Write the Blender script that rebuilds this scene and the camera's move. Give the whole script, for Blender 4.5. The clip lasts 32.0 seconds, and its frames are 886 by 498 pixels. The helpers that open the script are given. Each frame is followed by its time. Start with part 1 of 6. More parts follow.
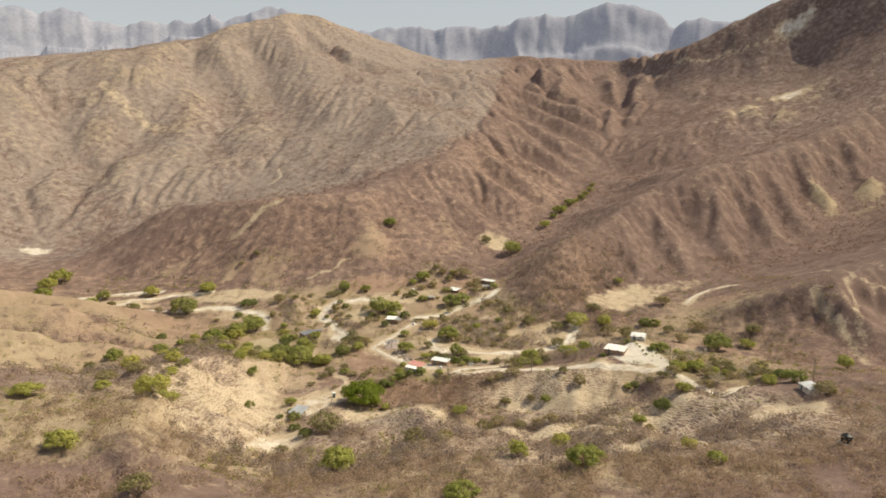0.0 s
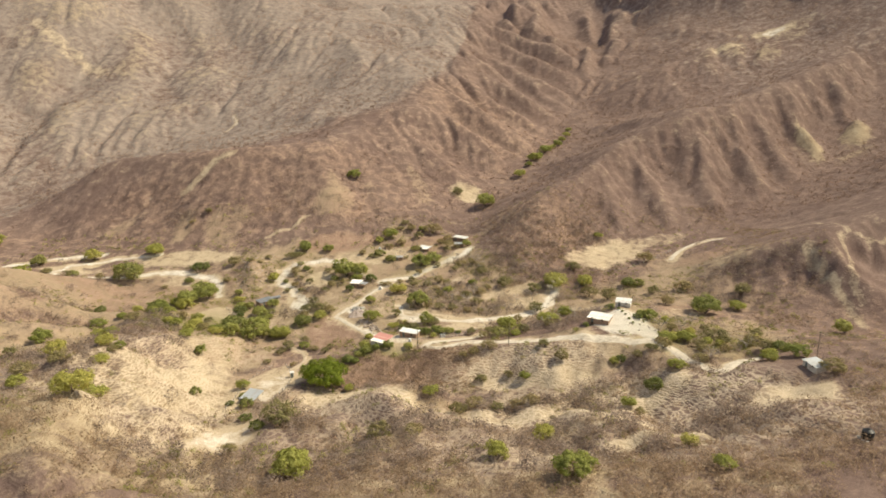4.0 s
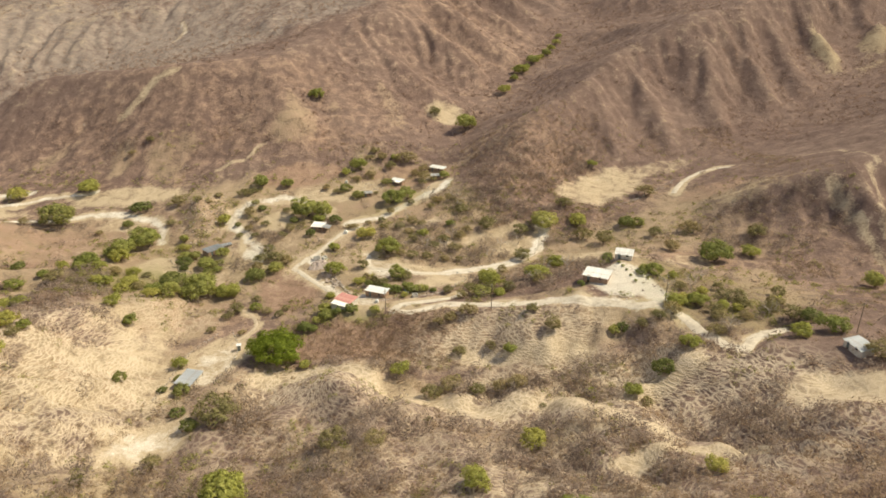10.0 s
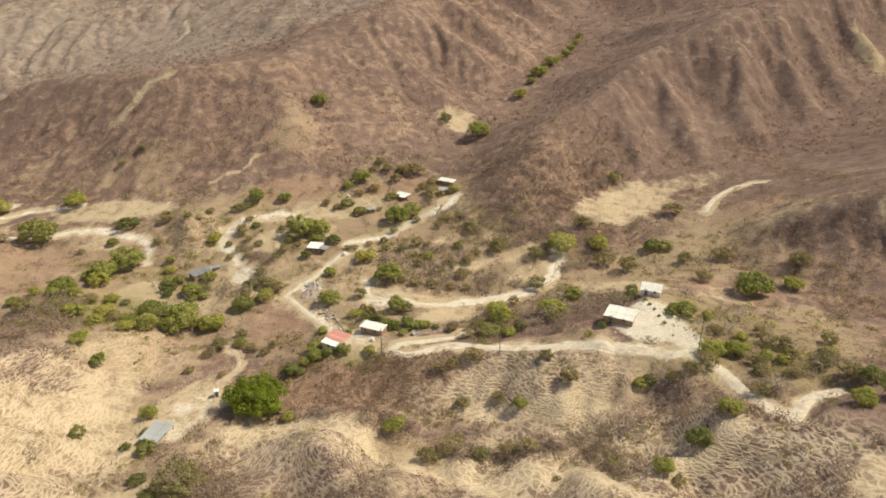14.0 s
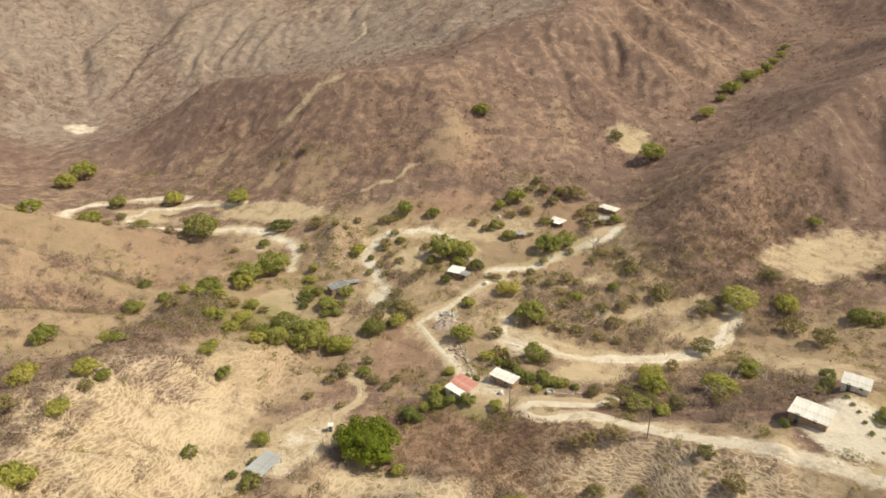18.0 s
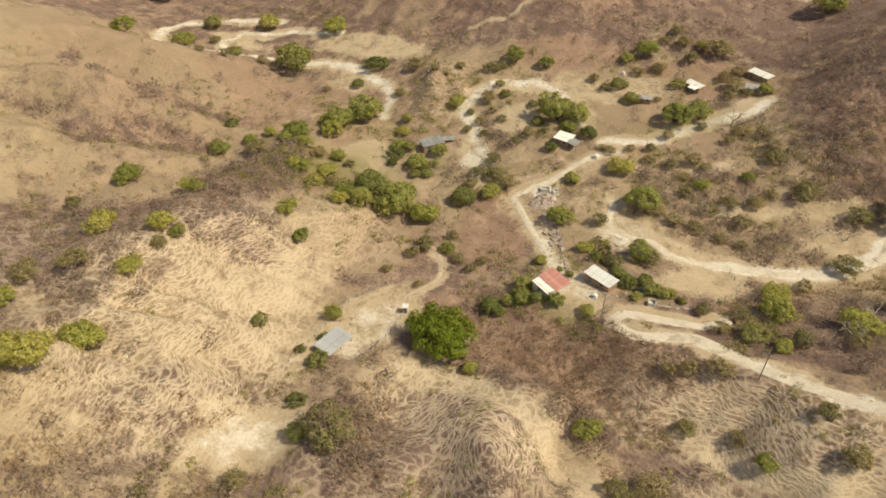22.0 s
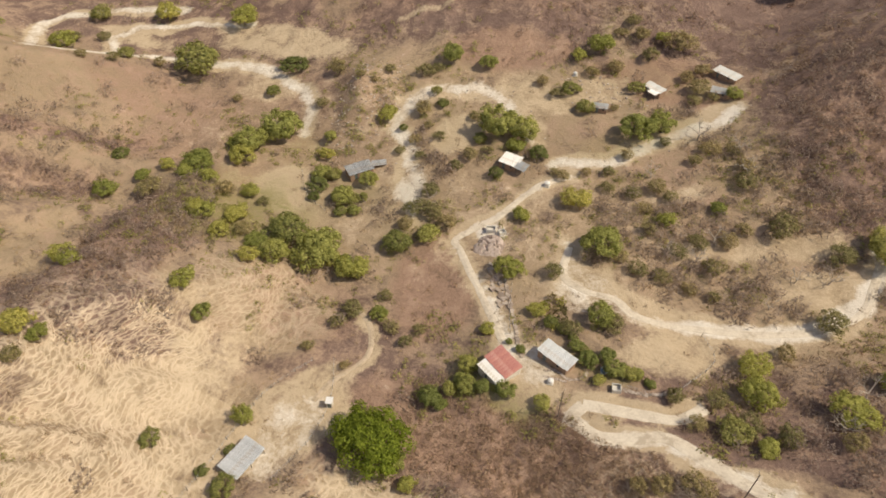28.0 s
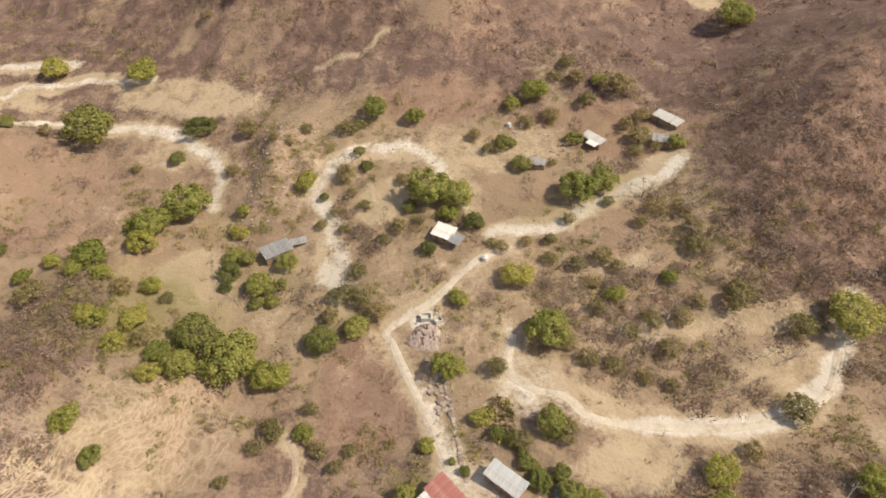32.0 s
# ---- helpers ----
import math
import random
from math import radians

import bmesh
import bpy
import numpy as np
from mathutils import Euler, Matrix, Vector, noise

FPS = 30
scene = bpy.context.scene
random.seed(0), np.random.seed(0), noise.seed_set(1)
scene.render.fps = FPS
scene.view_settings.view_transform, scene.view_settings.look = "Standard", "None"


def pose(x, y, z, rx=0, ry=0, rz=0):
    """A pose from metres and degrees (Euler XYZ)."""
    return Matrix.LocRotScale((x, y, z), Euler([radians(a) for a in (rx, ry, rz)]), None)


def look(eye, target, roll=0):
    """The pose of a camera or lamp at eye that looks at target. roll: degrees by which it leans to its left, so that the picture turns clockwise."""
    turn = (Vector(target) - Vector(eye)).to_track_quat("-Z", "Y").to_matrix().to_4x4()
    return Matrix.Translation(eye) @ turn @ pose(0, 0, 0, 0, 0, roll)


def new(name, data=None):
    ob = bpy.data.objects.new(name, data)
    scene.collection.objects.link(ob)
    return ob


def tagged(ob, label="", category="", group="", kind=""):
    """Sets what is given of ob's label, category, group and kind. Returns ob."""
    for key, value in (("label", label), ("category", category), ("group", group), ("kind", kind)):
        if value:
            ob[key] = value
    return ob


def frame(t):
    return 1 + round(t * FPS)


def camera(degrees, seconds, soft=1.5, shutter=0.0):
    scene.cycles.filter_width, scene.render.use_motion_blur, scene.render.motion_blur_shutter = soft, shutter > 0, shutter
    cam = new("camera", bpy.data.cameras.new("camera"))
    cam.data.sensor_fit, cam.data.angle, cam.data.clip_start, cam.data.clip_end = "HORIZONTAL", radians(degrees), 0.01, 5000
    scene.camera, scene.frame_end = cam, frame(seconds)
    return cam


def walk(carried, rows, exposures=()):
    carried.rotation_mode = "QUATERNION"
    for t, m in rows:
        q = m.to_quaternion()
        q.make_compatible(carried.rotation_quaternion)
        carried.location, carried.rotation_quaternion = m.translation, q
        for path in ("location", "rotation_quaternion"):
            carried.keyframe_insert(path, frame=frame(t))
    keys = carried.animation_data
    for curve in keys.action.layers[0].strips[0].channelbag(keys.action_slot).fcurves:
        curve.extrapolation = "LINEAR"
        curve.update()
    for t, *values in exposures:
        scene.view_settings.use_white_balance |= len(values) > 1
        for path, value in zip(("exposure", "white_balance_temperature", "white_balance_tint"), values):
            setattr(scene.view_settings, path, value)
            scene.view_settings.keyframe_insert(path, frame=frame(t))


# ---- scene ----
cam = camera(68.33, 32.0, soft=1.7)
# seconds, eye x, y, z in metres, heading, tilt, roll in degrees
FLIGHT = [
    (0, 0.00, 0.00, 97.50, -0.00, -8.81, 0.44),
    (0.5, 0.24, 3.77, 97.80, 0.27, -12.20, 0.45),
    (1, 0.45, 7.21, 97.98, 0.44, -12.81, 0.39),
    (1.5, 0.74, 11.71, 98.61, 0.70, -13.07, 0.35),
    (2, 0.98, 15.24, 98.74, 0.87, -13.20, 0.31),
    (2.5, 1.36, 18.61, 99.14, 1.07, -13.33, 0.18),
    (4.5, 2.06, 33.64, 101.16, -4.10, -14.06, 0.04),
    (5, 2.28, 37.22, 101.41, -5.13, -14.17, 0.01),
    (5.5, 2.81, 40.86, 101.69, -5.45, -14.32, 0.00),
    (6, 3.43, 44.46, 101.87, -5.58, -14.60, -0.06),
    (6.5, 3.82, 48.01, 102.01, -5.54, -20.20, -0.05),
    (7, 4.37, 51.78, 102.65, -5.52, -21.79, -0.04),
    (7.5, 5.02, 55.08, 103.17, -5.43, -21.94, -0.09),
    (8, 5.68, 58.78, 103.39, -5.34, -22.00, -0.14),
    (8.5, 6.27, 62.77, 103.91, -5.23, -22.12, -0.11),
    (9, 7.11, 66.36, 104.23, -5.05, -22.19, -0.17),
    (9.5, 7.68, 69.84, 104.33, -4.22, -22.16, -0.17),
    (10, 8.49, 73.05, 104.49, -3.96, -22.20, -0.25),
    (10.5, 9.09, 76.58, 104.74, -3.75, -22.22, -0.25),
    (11, 9.77, 79.71, 105.04, -3.55, -22.28, -0.25),
    (11.5, 10.64, 83.15, 105.35, -3.31, -22.31, -0.30),
    (12, 11.43, 86.57, 105.59, -3.07, -22.34, -0.32),
    (12.5, 12.24, 89.90, 105.78, -2.83, -22.34, -0.31),
    (13, 13.14, 93.57, 106.04, -2.60, -22.69, -0.34),
    (13.5, 13.99, 97.01, 106.23, -2.40, -22.67, -0.40),
    (15.5, 16.70, 109.94, 107.65, 1.55, -22.84, -0.45),
    (16, 17.13, 113.18, 107.93, 5.71, -22.75, -0.44),
    (16.5, 17.89, 116.90, 108.22, 10.41, -22.67, -0.52),
    (17, 18.12, 120.13, 108.76, 11.65, -22.74, -0.51),
    (17.5, 18.12, 123.38, 108.91, 12.38, -22.73, -0.53),
    (18, 17.95, 126.61, 109.20, 12.84, -22.73, -0.43),
    (18.5, 17.43, 130.38, 109.70, 14.10, -22.81, -0.42),
    (19, 17.15, 133.09, 109.86, 18.93, -22.76, -0.42),
    (19.5, 16.92, 136.99, 110.15, 22.19, -22.74, -0.42),
    (20, 16.24, 141.08, 110.44, 22.66, -22.79, -0.39),
    (20.5, 15.51, 144.60, 110.78, 22.92, -22.90, -0.35),
    (21, 14.66, 147.62, 110.90, 23.06, -23.76, -0.29),
    (21.5, 13.79, 150.45, 110.53, 23.26, -30.60, -0.19),
    (22, 13.16, 153.60, 111.12, 23.56, -38.06, -0.22),
    (22.5, 12.34, 157.30, 111.77, 23.82, -42.76, -0.23),
    (23, 11.49, 160.58, 112.04, 23.89, -42.80, -0.25),
    (23.5, 10.68, 163.79, 112.46, 23.96, -42.89, -0.17),
    (24, 9.56, 167.09, 112.92, 23.88, -42.95, -0.05),
    (24.5, 8.75, 170.49, 113.44, 23.36, -42.99, 0.02),
    (25, 7.68, 174.35, 114.07, 23.15, -43.05, 0.06),
    (25.5, 7.07, 177.75, 114.53, 22.93, -43.08, 0.09),
    (27.5, 4.14, 191.20, 116.54, 19.70, -43.12, 0.38),
    (28, 3.78, 194.33, 116.89, 18.57, -43.06, 0.44),
    (28.5, 3.32, 197.90, 117.22, 17.79, -43.02, 0.54),
    (29, 2.76, 201.24, 117.68, 17.32, -42.99, 0.64),
    (29.5, 2.07, 204.93, 118.79, 16.97, -43.20, 0.65),
    (30, 1.61, 208.44, 119.44, 16.70, -43.23, 0.65),
    (30.5, 1.35, 211.63, 119.82, 16.59, -43.25, 0.66),
    (31, 1.12, 215.40, 120.48, 16.51, -43.30, 0.59),
    (31.5, 0.70, 219.32, 120.74, 16.35, -43.21, 0.61),
    (32, 0.60, 223.74, 121.26, 12.73, -43.23, 0.64),
]
walk(cam, [(t, Matrix.Translation((x, y, z)) @ pose(0, 0, 0, 90 + tilt, 0, yaw) @ pose(0, 0, 0, 0, 0, roll))
           for t, x, y, z, yaw, tilt, roll in FLIGHT],
     [(0, -0.03, 6650, 7), (1.5, 0.05, 6650, 7), (6, 0.09, 6740, 5), (13, 0.0, 6750, 5.5), (19, -0.06, 6850, 5.5), (22.5, -0.18, 7080, 5.5), (25, -0.2, 6770, 10), (28, -0.21, 6650, 12), (32, -0.1, 6630, 13)])

# ---- daylight ----
SUN_FROM = Vector((0.95, 0.09, 0)).normalized() * math.cos(radians(51)) + Vector((0, 0, math.sin(radians(51))))
sun = new("sun", bpy.data.lights.new("sun", "SUN"))
sun.data.energy, sun.data.angle, sun.data.color = 4.1, radians(0.6), (1.0, 0.89, 0.675)
sun.matrix_world = look(SUN_FROM * 900, (0, 0, 0))
world = bpy.data.worlds.new("sky")
scene.world = world
world.use_nodes = True
sky = world.node_tree.nodes.new("ShaderNodeTexSky")
sky.sky_type, sky.sun_disc = "NISHITA", False
sky.sun_elevation, sky.sun_rotation = radians(51), radians(85)
sky.air_density, sky.dust_density, sky.ozone_density = 0.9, 3.0, 1.0
# haze whitens the sky towards the horizon
tree = world.node_tree
height = tree.nodes.new("ShaderNodeSeparateXYZ")
tree.links.new(tree.nodes.new("ShaderNodeTexCoord").outputs["Generated"], height.inputs[0])
fade = tree.nodes.new("ShaderNodeMapRange")
tree.links.new(height.outputs["Z"], fade.inputs["Value"])
for key, value in (("From Min", 0.0), ("From Max", 0.8), ("To Min", 0.95), ("To Max", 0.0)):
    fade.inputs[key].default_value = value
veil = tree.nodes.new("ShaderNodeMix")
veil.data_type = "RGBA"
veil.inputs[7].default_value = (6.6, 6.8, 6.9, 1)
tree.links.new(fade.outputs[0], veil.inputs[0])
tree.links.new(sky.outputs[0], veil.inputs[6])
tree.links.new(veil.outputs[2], tree.nodes["Background"].inputs[0])
world.node_tree.nodes["Background"].inputs[1].default_value = 0.1

# ---- materials ----
def bare_material(name):
    m = bpy.data.materials.new(name)
    m.use_nodes = True
    t = m.node_tree
    return m, t, t.nodes["Principled BSDF"]


def add_node(t, kind, **sets):
    n = t.nodes.new(kind)
    for key, value in sets.items():
        n.inputs[key.replace("_", " ")].default_value = value
    return n


def ramp_node(t, source, stops):
    r = t.nodes.new("ShaderNodeValToRGB")
    e = r.color_ramp.elements
    while len(e) < len(stops):
        e.new(0.5)
    for k, (at, c) in enumerate(stops):
        e[k].position, e[k].color = at, (*c, 1)
    t.links.new(source, r.inputs[0])
    return r.outputs[0]


def mixed(t, factor, a, b, blend="MIX"):
    n = t.nodes.new("ShaderNodeMix")
    n.data_type, n.blend_type = "RGBA", blend
    for socket, value in ((n.inputs[0], factor), (n.inputs[6], a), (n.inputs[7], b)):
        if isinstance(value, bpy.types.NodeSocket):
            t.links.new(value, socket)
        elif isinstance(value, tuple):
            socket.default_value = (*value, 1)
        else:
            socket.default_value = value
    return n.outputs[2]


def maths(t, op, a, b=0.0, clamp=False):
    n = t.nodes.new("ShaderNodeMath")
    n.operation, n.use_clamp = op, clamp
    for socket, value in zip(n.inputs, (a, b)):
        if isinstance(value, bpy.types.NodeSocket):
            t.links.new(value, socket)
        else:
            socket.default_value = value
    return n.outputs[0]


def noise_of(t, where, scale, detail=5.0, rough=0.6, warp=0.0):
    n = add_node(t, "ShaderNodeTexNoise", Scale=scale, Detail=detail, Roughness=rough, Distortion=warp)
    t.links.new(where, n.inputs["Vector"])
    return n.outputs["Fac"]


def bumped(t, bsdf, height, strength, distance):
    b = add_node(t, "ShaderNodeBump", Strength=strength, Distance=distance)
    t.links.new(height, b.inputs["Height"])
    t.links.new(b.outputs[0], bsdf.inputs["Normal"])


def surface(name, dark, light, rough=0.85, scale=1.5, metal=0.0, bump=0.3, depth=0.03, wear=None, per_object=0.0):
    """A plain surface with grain at two scales, and, where given, patches of a second colour."""
    m, t, p = bare_material(name)
    where = t.nodes.new("ShaderNodeTexCoord").outputs["Object"]
    fine, broad = noise_of(t, where, scale * 6, 6), noise_of(t, where, scale, 4, 0.55)
    both = maths(t, "ADD", maths(t, "MULTIPLY", fine, 0.5), maths(t, "MULTIPLY", broad, 0.5))
    c = ramp_node(t, both, ((0.36, dark), (0.62, light)))
    if wear:
        c = mixed(t, ramp_node(t, noise_of(t, where, scale * 0.8, 7, 0.7), ((0.52, (0, 0, 0)), (0.62, (1, 1, 1)))), c, wear)
    if per_object:
        info = t.nodes.new("ShaderNodeObjectInfo")
        h = add_node(t, "ShaderNodeHueSaturation")
        t.links.new(maths(t, "ADD", maths(t, "MULTIPLY", info.outputs["Random"], per_object), 1 - per_object / 2), h.inputs["Value"])
        t.links.new(maths(t, "ADD", maths(t, "MULTIPLY", info.outputs["Random"], per_object * 0.06), 0.5 - per_object * 0.03), h.inputs["Hue"])
        t.links.new(c, h.inputs["Color"])
        c = h.outputs[0]
    t.links.new(c, p.inputs["Base Color"])
    p.inputs["Roughness"].default_value, p.inputs["Metallic"].default_value = rough, metal
    bumped(t, p, both, bump, depth)
    return m


def foliage(name, dark, light, thin=0.3):
    """Leaves: a little light comes through them; each plant has its own shade."""
    m, t, p = bare_material(name)
    info, geo = t.nodes.new("ShaderNodeObjectInfo"), t.nodes.new("ShaderNodeNewGeometry")
    c = ramp_node(t, geo.outputs["Random Per Island"], ((0.0, dark), (0.55, tuple((a + b) / 2 for a, b in zip(dark, light))), (1.0, light)))
    h = add_node(t, "ShaderNodeHueSaturation")
    t.links.new(maths(t, "ADD", maths(t, "MULTIPLY", info.outputs["Random"], 0.5), 0.75), h.inputs["Value"])
    t.links.new(maths(t, "ADD", maths(t, "MULTIPLY", info.outputs["Random"], -0.035), 0.517), h.inputs["Hue"])
    t.links.new(c, h.inputs["Color"])
    t.links.new(h.outputs[0], p.inputs["Base Color"])
    p.inputs["Roughness"].default_value = 0.65
    p.inputs["Specular IOR Level"].default_value = 0.25
    tr = add_node(t, "ShaderNodeBsdfTranslucent")
    t.links.new(h.outputs[0], tr.inputs[0])
    mix = add_node(t, "ShaderNodeMixShader", Fac=thin)
    t.links.new(p.outputs[0], mix.inputs[1])
    t.links.new(tr.outputs[0], mix.inputs[2])
    t.links.new(mix.outputs[0], t.nodes["Material Output"].inputs["Surface"])
    return m


def earth():
    """Dry ground: pale sand, straw grass, brown scrub soil, grey stony soil paled as if by haze and red soil by the
    cover painted on the sheet, with cattle paths.
    """
    m, t, p = bare_material("dry_earth")
    where = t.nodes.new("ShaderNodeTexCoord").outputs["Object"]
    cover, soil = t.nodes.new("ShaderNodeVertexColor"), t.nodes.new("ShaderNodeVertexColor")
    cover.layer_name, soil.layer_name = "cover", "soil"
    split, split2 = t.nodes.new("ShaderNodeSeparateColor"), t.nodes.new("ShaderNodeSeparateColor")
    t.links.new(cover.outputs[0], split.inputs[0])
    t.links.new(soil.outputs[0], split2.inputs[0])
    broad, mid, fine = noise_of(t, where, 0.022, 6, 0.62, 0.6), noise_of(t, where, 0.16, 7, 0.65, 0.4), noise_of(t, where, 1.1, 6, 0.7)
    tiny = noise_of(t, where, 5.0, 4, 0.7)
    blend = maths(t, "ADD", maths(t, "MULTIPLY", mid, 0.66), maths(t, "MULTIPLY", fine, 0.34))
    scrub = mixed(t, ramp_node(t, broad, ((0.38, (0, 0, 0)), (0.62, (1, 1, 1)))),
                  ramp_node(t, blend, ((0.34, (0.135, 0.090, 0.076)), (0.5, (0.198, 0.134, 0.112)), (0.66, (0.285, 0.200, 0.164)))),
                  ramp_node(t, blend, ((0.34, (0.160, 0.110, 0.092)), (0.5, (0.235, 0.163, 0.134)), (0.66, (0.335, 0.242, 0.195)))))
    straw = ramp_node(t, blend, ((0.32, (0.285, 0.214, 0.142)), (0.5, (0.385, 0.298, 0.198)), (0.68, (0.50, 0.40, 0.272))))
    sand = ramp_node(t, blend, ((0.30, (0.41, 0.318, 0.212)), (0.5, (0.505, 0.40, 0.274)), (0.70, (0.60, 0.487, 0.35))))
    red = ramp_node(t, blend, ((0.33, (0.235, 0.152, 0.110)), (0.5, (0.335, 0.224, 0.163)), (0.67, (0.435, 0.305, 0.228))))
    edge = maths(t, "MULTIPLY", maths(t, "SUBTRACT", fine, 0.5), 0.5)
    edge = maths(t, "ADD", edge, maths(t, "MULTIPLY", maths(t, "SUBTRACT", mid, 0.5), 0.9))

    def lay(under, over, amount):
        f = maths(t, "ADD", amount, maths(t, "MULTIPLY", edge, 1.5))
        return mixed(t, ramp_node(t, f, ((0.28, (0, 0, 0)), (0.72, (1, 1, 1)))), under, over)

    # grey stony soil, its paleness also standing in for distance haze
    pale = ramp_node(t, blend, ((0.34, (0.205, 0.160, 0.135)), (0.5, (0.295, 0.236, 0.200)), (0.66, (0.40, 0.328, 0.275))))
    c = lay(scrub, pale, soil.outputs["Alpha"])
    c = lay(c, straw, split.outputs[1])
    c = lay(c, red, split2.outputs[0])
    # cattle paths: a pale net along the slopes
    warp = add_node(t, "ShaderNodeTexNoise", Scale=0.10, Detail=5.0)
    t.links.new(where, warp.inputs["Vector"])
    shift = t.nodes.new("ShaderNodeVectorMath")
    shift.operation = "MULTIPLY_ADD"
    t.links.new(warp.outputs["Color"], shift.inputs[0])
    shift.inputs[1].default_value = (14, 14, 1.2)
    t.links.new(where, shift.inputs[2])
    squeeze = add_node(t, "ShaderNodeMapping", Scale=(0.34, 0.34, 1.5))
    t.links.new(shift.outputs[0], squeeze.inputs[0])
    net = t.nodes.new("ShaderNodeTexVoronoi")
    net.feature = "DISTANCE_TO_EDGE"
    net.inputs["Scale"].default_value = 1.0
    t.links.new(squeeze.outputs[0], net.inputs["Vector"])
    paths = ramp_node(t, maths(t, "ADD", net.outputs["Distance"], maths(t, "MULTIPLY", maths(t, "SUBTRACT", fine, 0.5), 0.26)), ((0.03, (1, 1, 1)), (0.19, (0, 0, 0))))
    # trodden steps: thin pale lines along the contours, broken and joined by noise, on sloping ground alone
    spot, facing = add_node(t, "ShaderNodeSeparateXYZ"), add_node(t, "ShaderNodeSeparateXYZ")
    t.links.new(where, spot.inputs[0])
    t.links.new(t.nodes.new("ShaderNodeNewGeometry").outputs["True Normal"], facing.inputs[0])
    wander = maths(t, "ADD", maths(t, "MULTIPLY", noise_of(t, where, 0.09, 4), 7.5), maths(t, "MULTIPLY", noise_of(t, where, 0.5, 3), 0.9))
    step = maths(t, "FRACT", maths(t, "ADD", maths(t, "MULTIPLY", spot.outputs[2], 1.15), wander))
    tread = ramp_node(t, maths(t, "ABSOLUTE", maths(t, "SUBTRACT", step, 0.5)), ((0.05, (1, 1, 1)), (0.24, (0, 0, 0))))
    slope = ramp_node(t, facing.outputs[2], ((0.92, (1, 1, 1)), (0.99, (0, 0, 0))))
    broken = ramp_node(t, noise_of(t, where, 0.33, 4), ((0.38, (0, 0, 0)), (0.55, (1, 1, 1))))
    treads = maths(t, "MULTIPLY", maths(t, "MULTIPLY", tread, slope), broken)
    paths = maths(t, "MAXIMUM", maths(t, "MULTIPLY", paths, 0.7), treads)
    c = lay(c, sand, split.outputs[0])
    c = mixed(t, maths(t, "MULTIPLY", paths, maths(t, "MULTIPLY", split2.outputs[1], ramp_node(t, mid, ((0.27, (0, 0, 0)), (0.46, (1, 1, 1)))))), c, (0.68, 0.56, 0.415))
    c = lay(c, ramp_node(t, blend, ((0.32, (0.56, 0.495, 0.41)), (0.5, (0.70, 0.635, 0.545)), (0.68, (0.80, 0.75, 0.67)))), split.outputs[2])
    c = mixed(t, maths(t, "MULTIPLY", split2.outputs[2], ramp_node(t, blend, ((0.4, (0, 0, 0)), (0.58, (1, 1, 1))))), c, (0.20, 0.19, 0.06))
    t.links.new(c, p.inputs["Base Color"])
    p.inputs["Roughness"].default_value = 0.95
    p.inputs["Specular IOR Level"].default_value = 0.15
    height = maths(t, "ADD", maths(t, "MULTIPLY", fine, 0.6), maths(t, "ADD", maths(t, "MULTIPLY", mid, 1.4), maths(t, "MULTIPLY", tiny, 0.2)))
    bumped(t, p, maths(t, "SUBTRACT", height, maths(t, "MULTIPLY", maths(t, "MULTIPLY", paths, split2.outputs[1]), -0.30)), 0.5, 1.2)
    return m


def tinted(name, dark, light, thin=0.3):
    """Dry brush, shaded from plant to plant by the tint carried on the mesh."""
    m, t, p = bare_material(name)
    a = t.nodes.new("ShaderNodeAttribute")
    a.attribute_name = "tint"
    t.links.new(ramp_node(t, a.outputs["Fac"], ((0.0, dark), (1.0, light))), p.inputs["Base Color"])
    p.inputs["Roughness"].default_value = 0.9
    p.inputs["Specular IOR Level"].default_value = 0.1
    if thin:
        tr = add_node(t, "ShaderNodeBsdfTranslucent")
        t.links.new(p.inputs["Base Color"].links[0].from_socket, tr.inputs[0])
        mix = add_node(t, "ShaderNodeMixShader", Fac=thin)
        t.links.new(p.outputs[0], mix.inputs[1])
        t.links.new(tr.outputs[0], mix.inputs[2])
        t.links.new(mix.outputs[0], t.nodes["Material Output"].inputs["Surface"])
    return m


EARTH = earth()
TRACK = surface("packed_dirt", (0.54, 0.465, 0.37), (0.72, 0.645, 0.53), 0.95, 0.35, bump=0.4, depth=0.1, wear=(0.47, 0.395, 0.305))
FOOTPATH = surface("trodden_sand", (0.44, 0.35, 0.25), (0.58, 0.47, 0.345), 0.95, 0.4, bump=0.4, depth=0.1, wear=(0.38, 0.30, 0.21))
BARK = surface("bark", (0.10, 0.075, 0.055), (0.22, 0.175, 0.13), 0.95, 3.0)
LEAF = {"B": foliage("glossy_leaves", (0.175, 0.215, 0.022), (0.45, 0.50, 0.065), 0.5), "G": foliage("green_leaves", (0.25, 0.268, 0.075), (0.55, 0.555, 0.185), 0.52),
        "D": foliage("dark_leaves", (0.175, 0.19, 0.06), (0.425, 0.43, 0.145), 0.48), "L": foliage("spring_leaves", (0.29, 0.295, 0.065), (0.61, 0.60, 0.185), 0.5),
        "O": foliage("olive_leaves", (0.20, 0.175, 0.07), (0.46, 0.395, 0.19), 0.4)}
BRUSH = tinted("bare_brush", (0.215, 0.145, 0.115), (0.45, 0.325, 0.252), 0.5)
STRAW = tinted("straw", (0.34, 0.24, 0.13), (0.53, 0.40, 0.235))
HERB = tinted("green_herb", (0.20, 0.195, 0.06), (0.47, 0.445, 0.16), 0.4)
THORN = tinted("thorn_brush", (0.225, 0.160, 0.108), (0.47, 0.352, 0.245), 0.5)
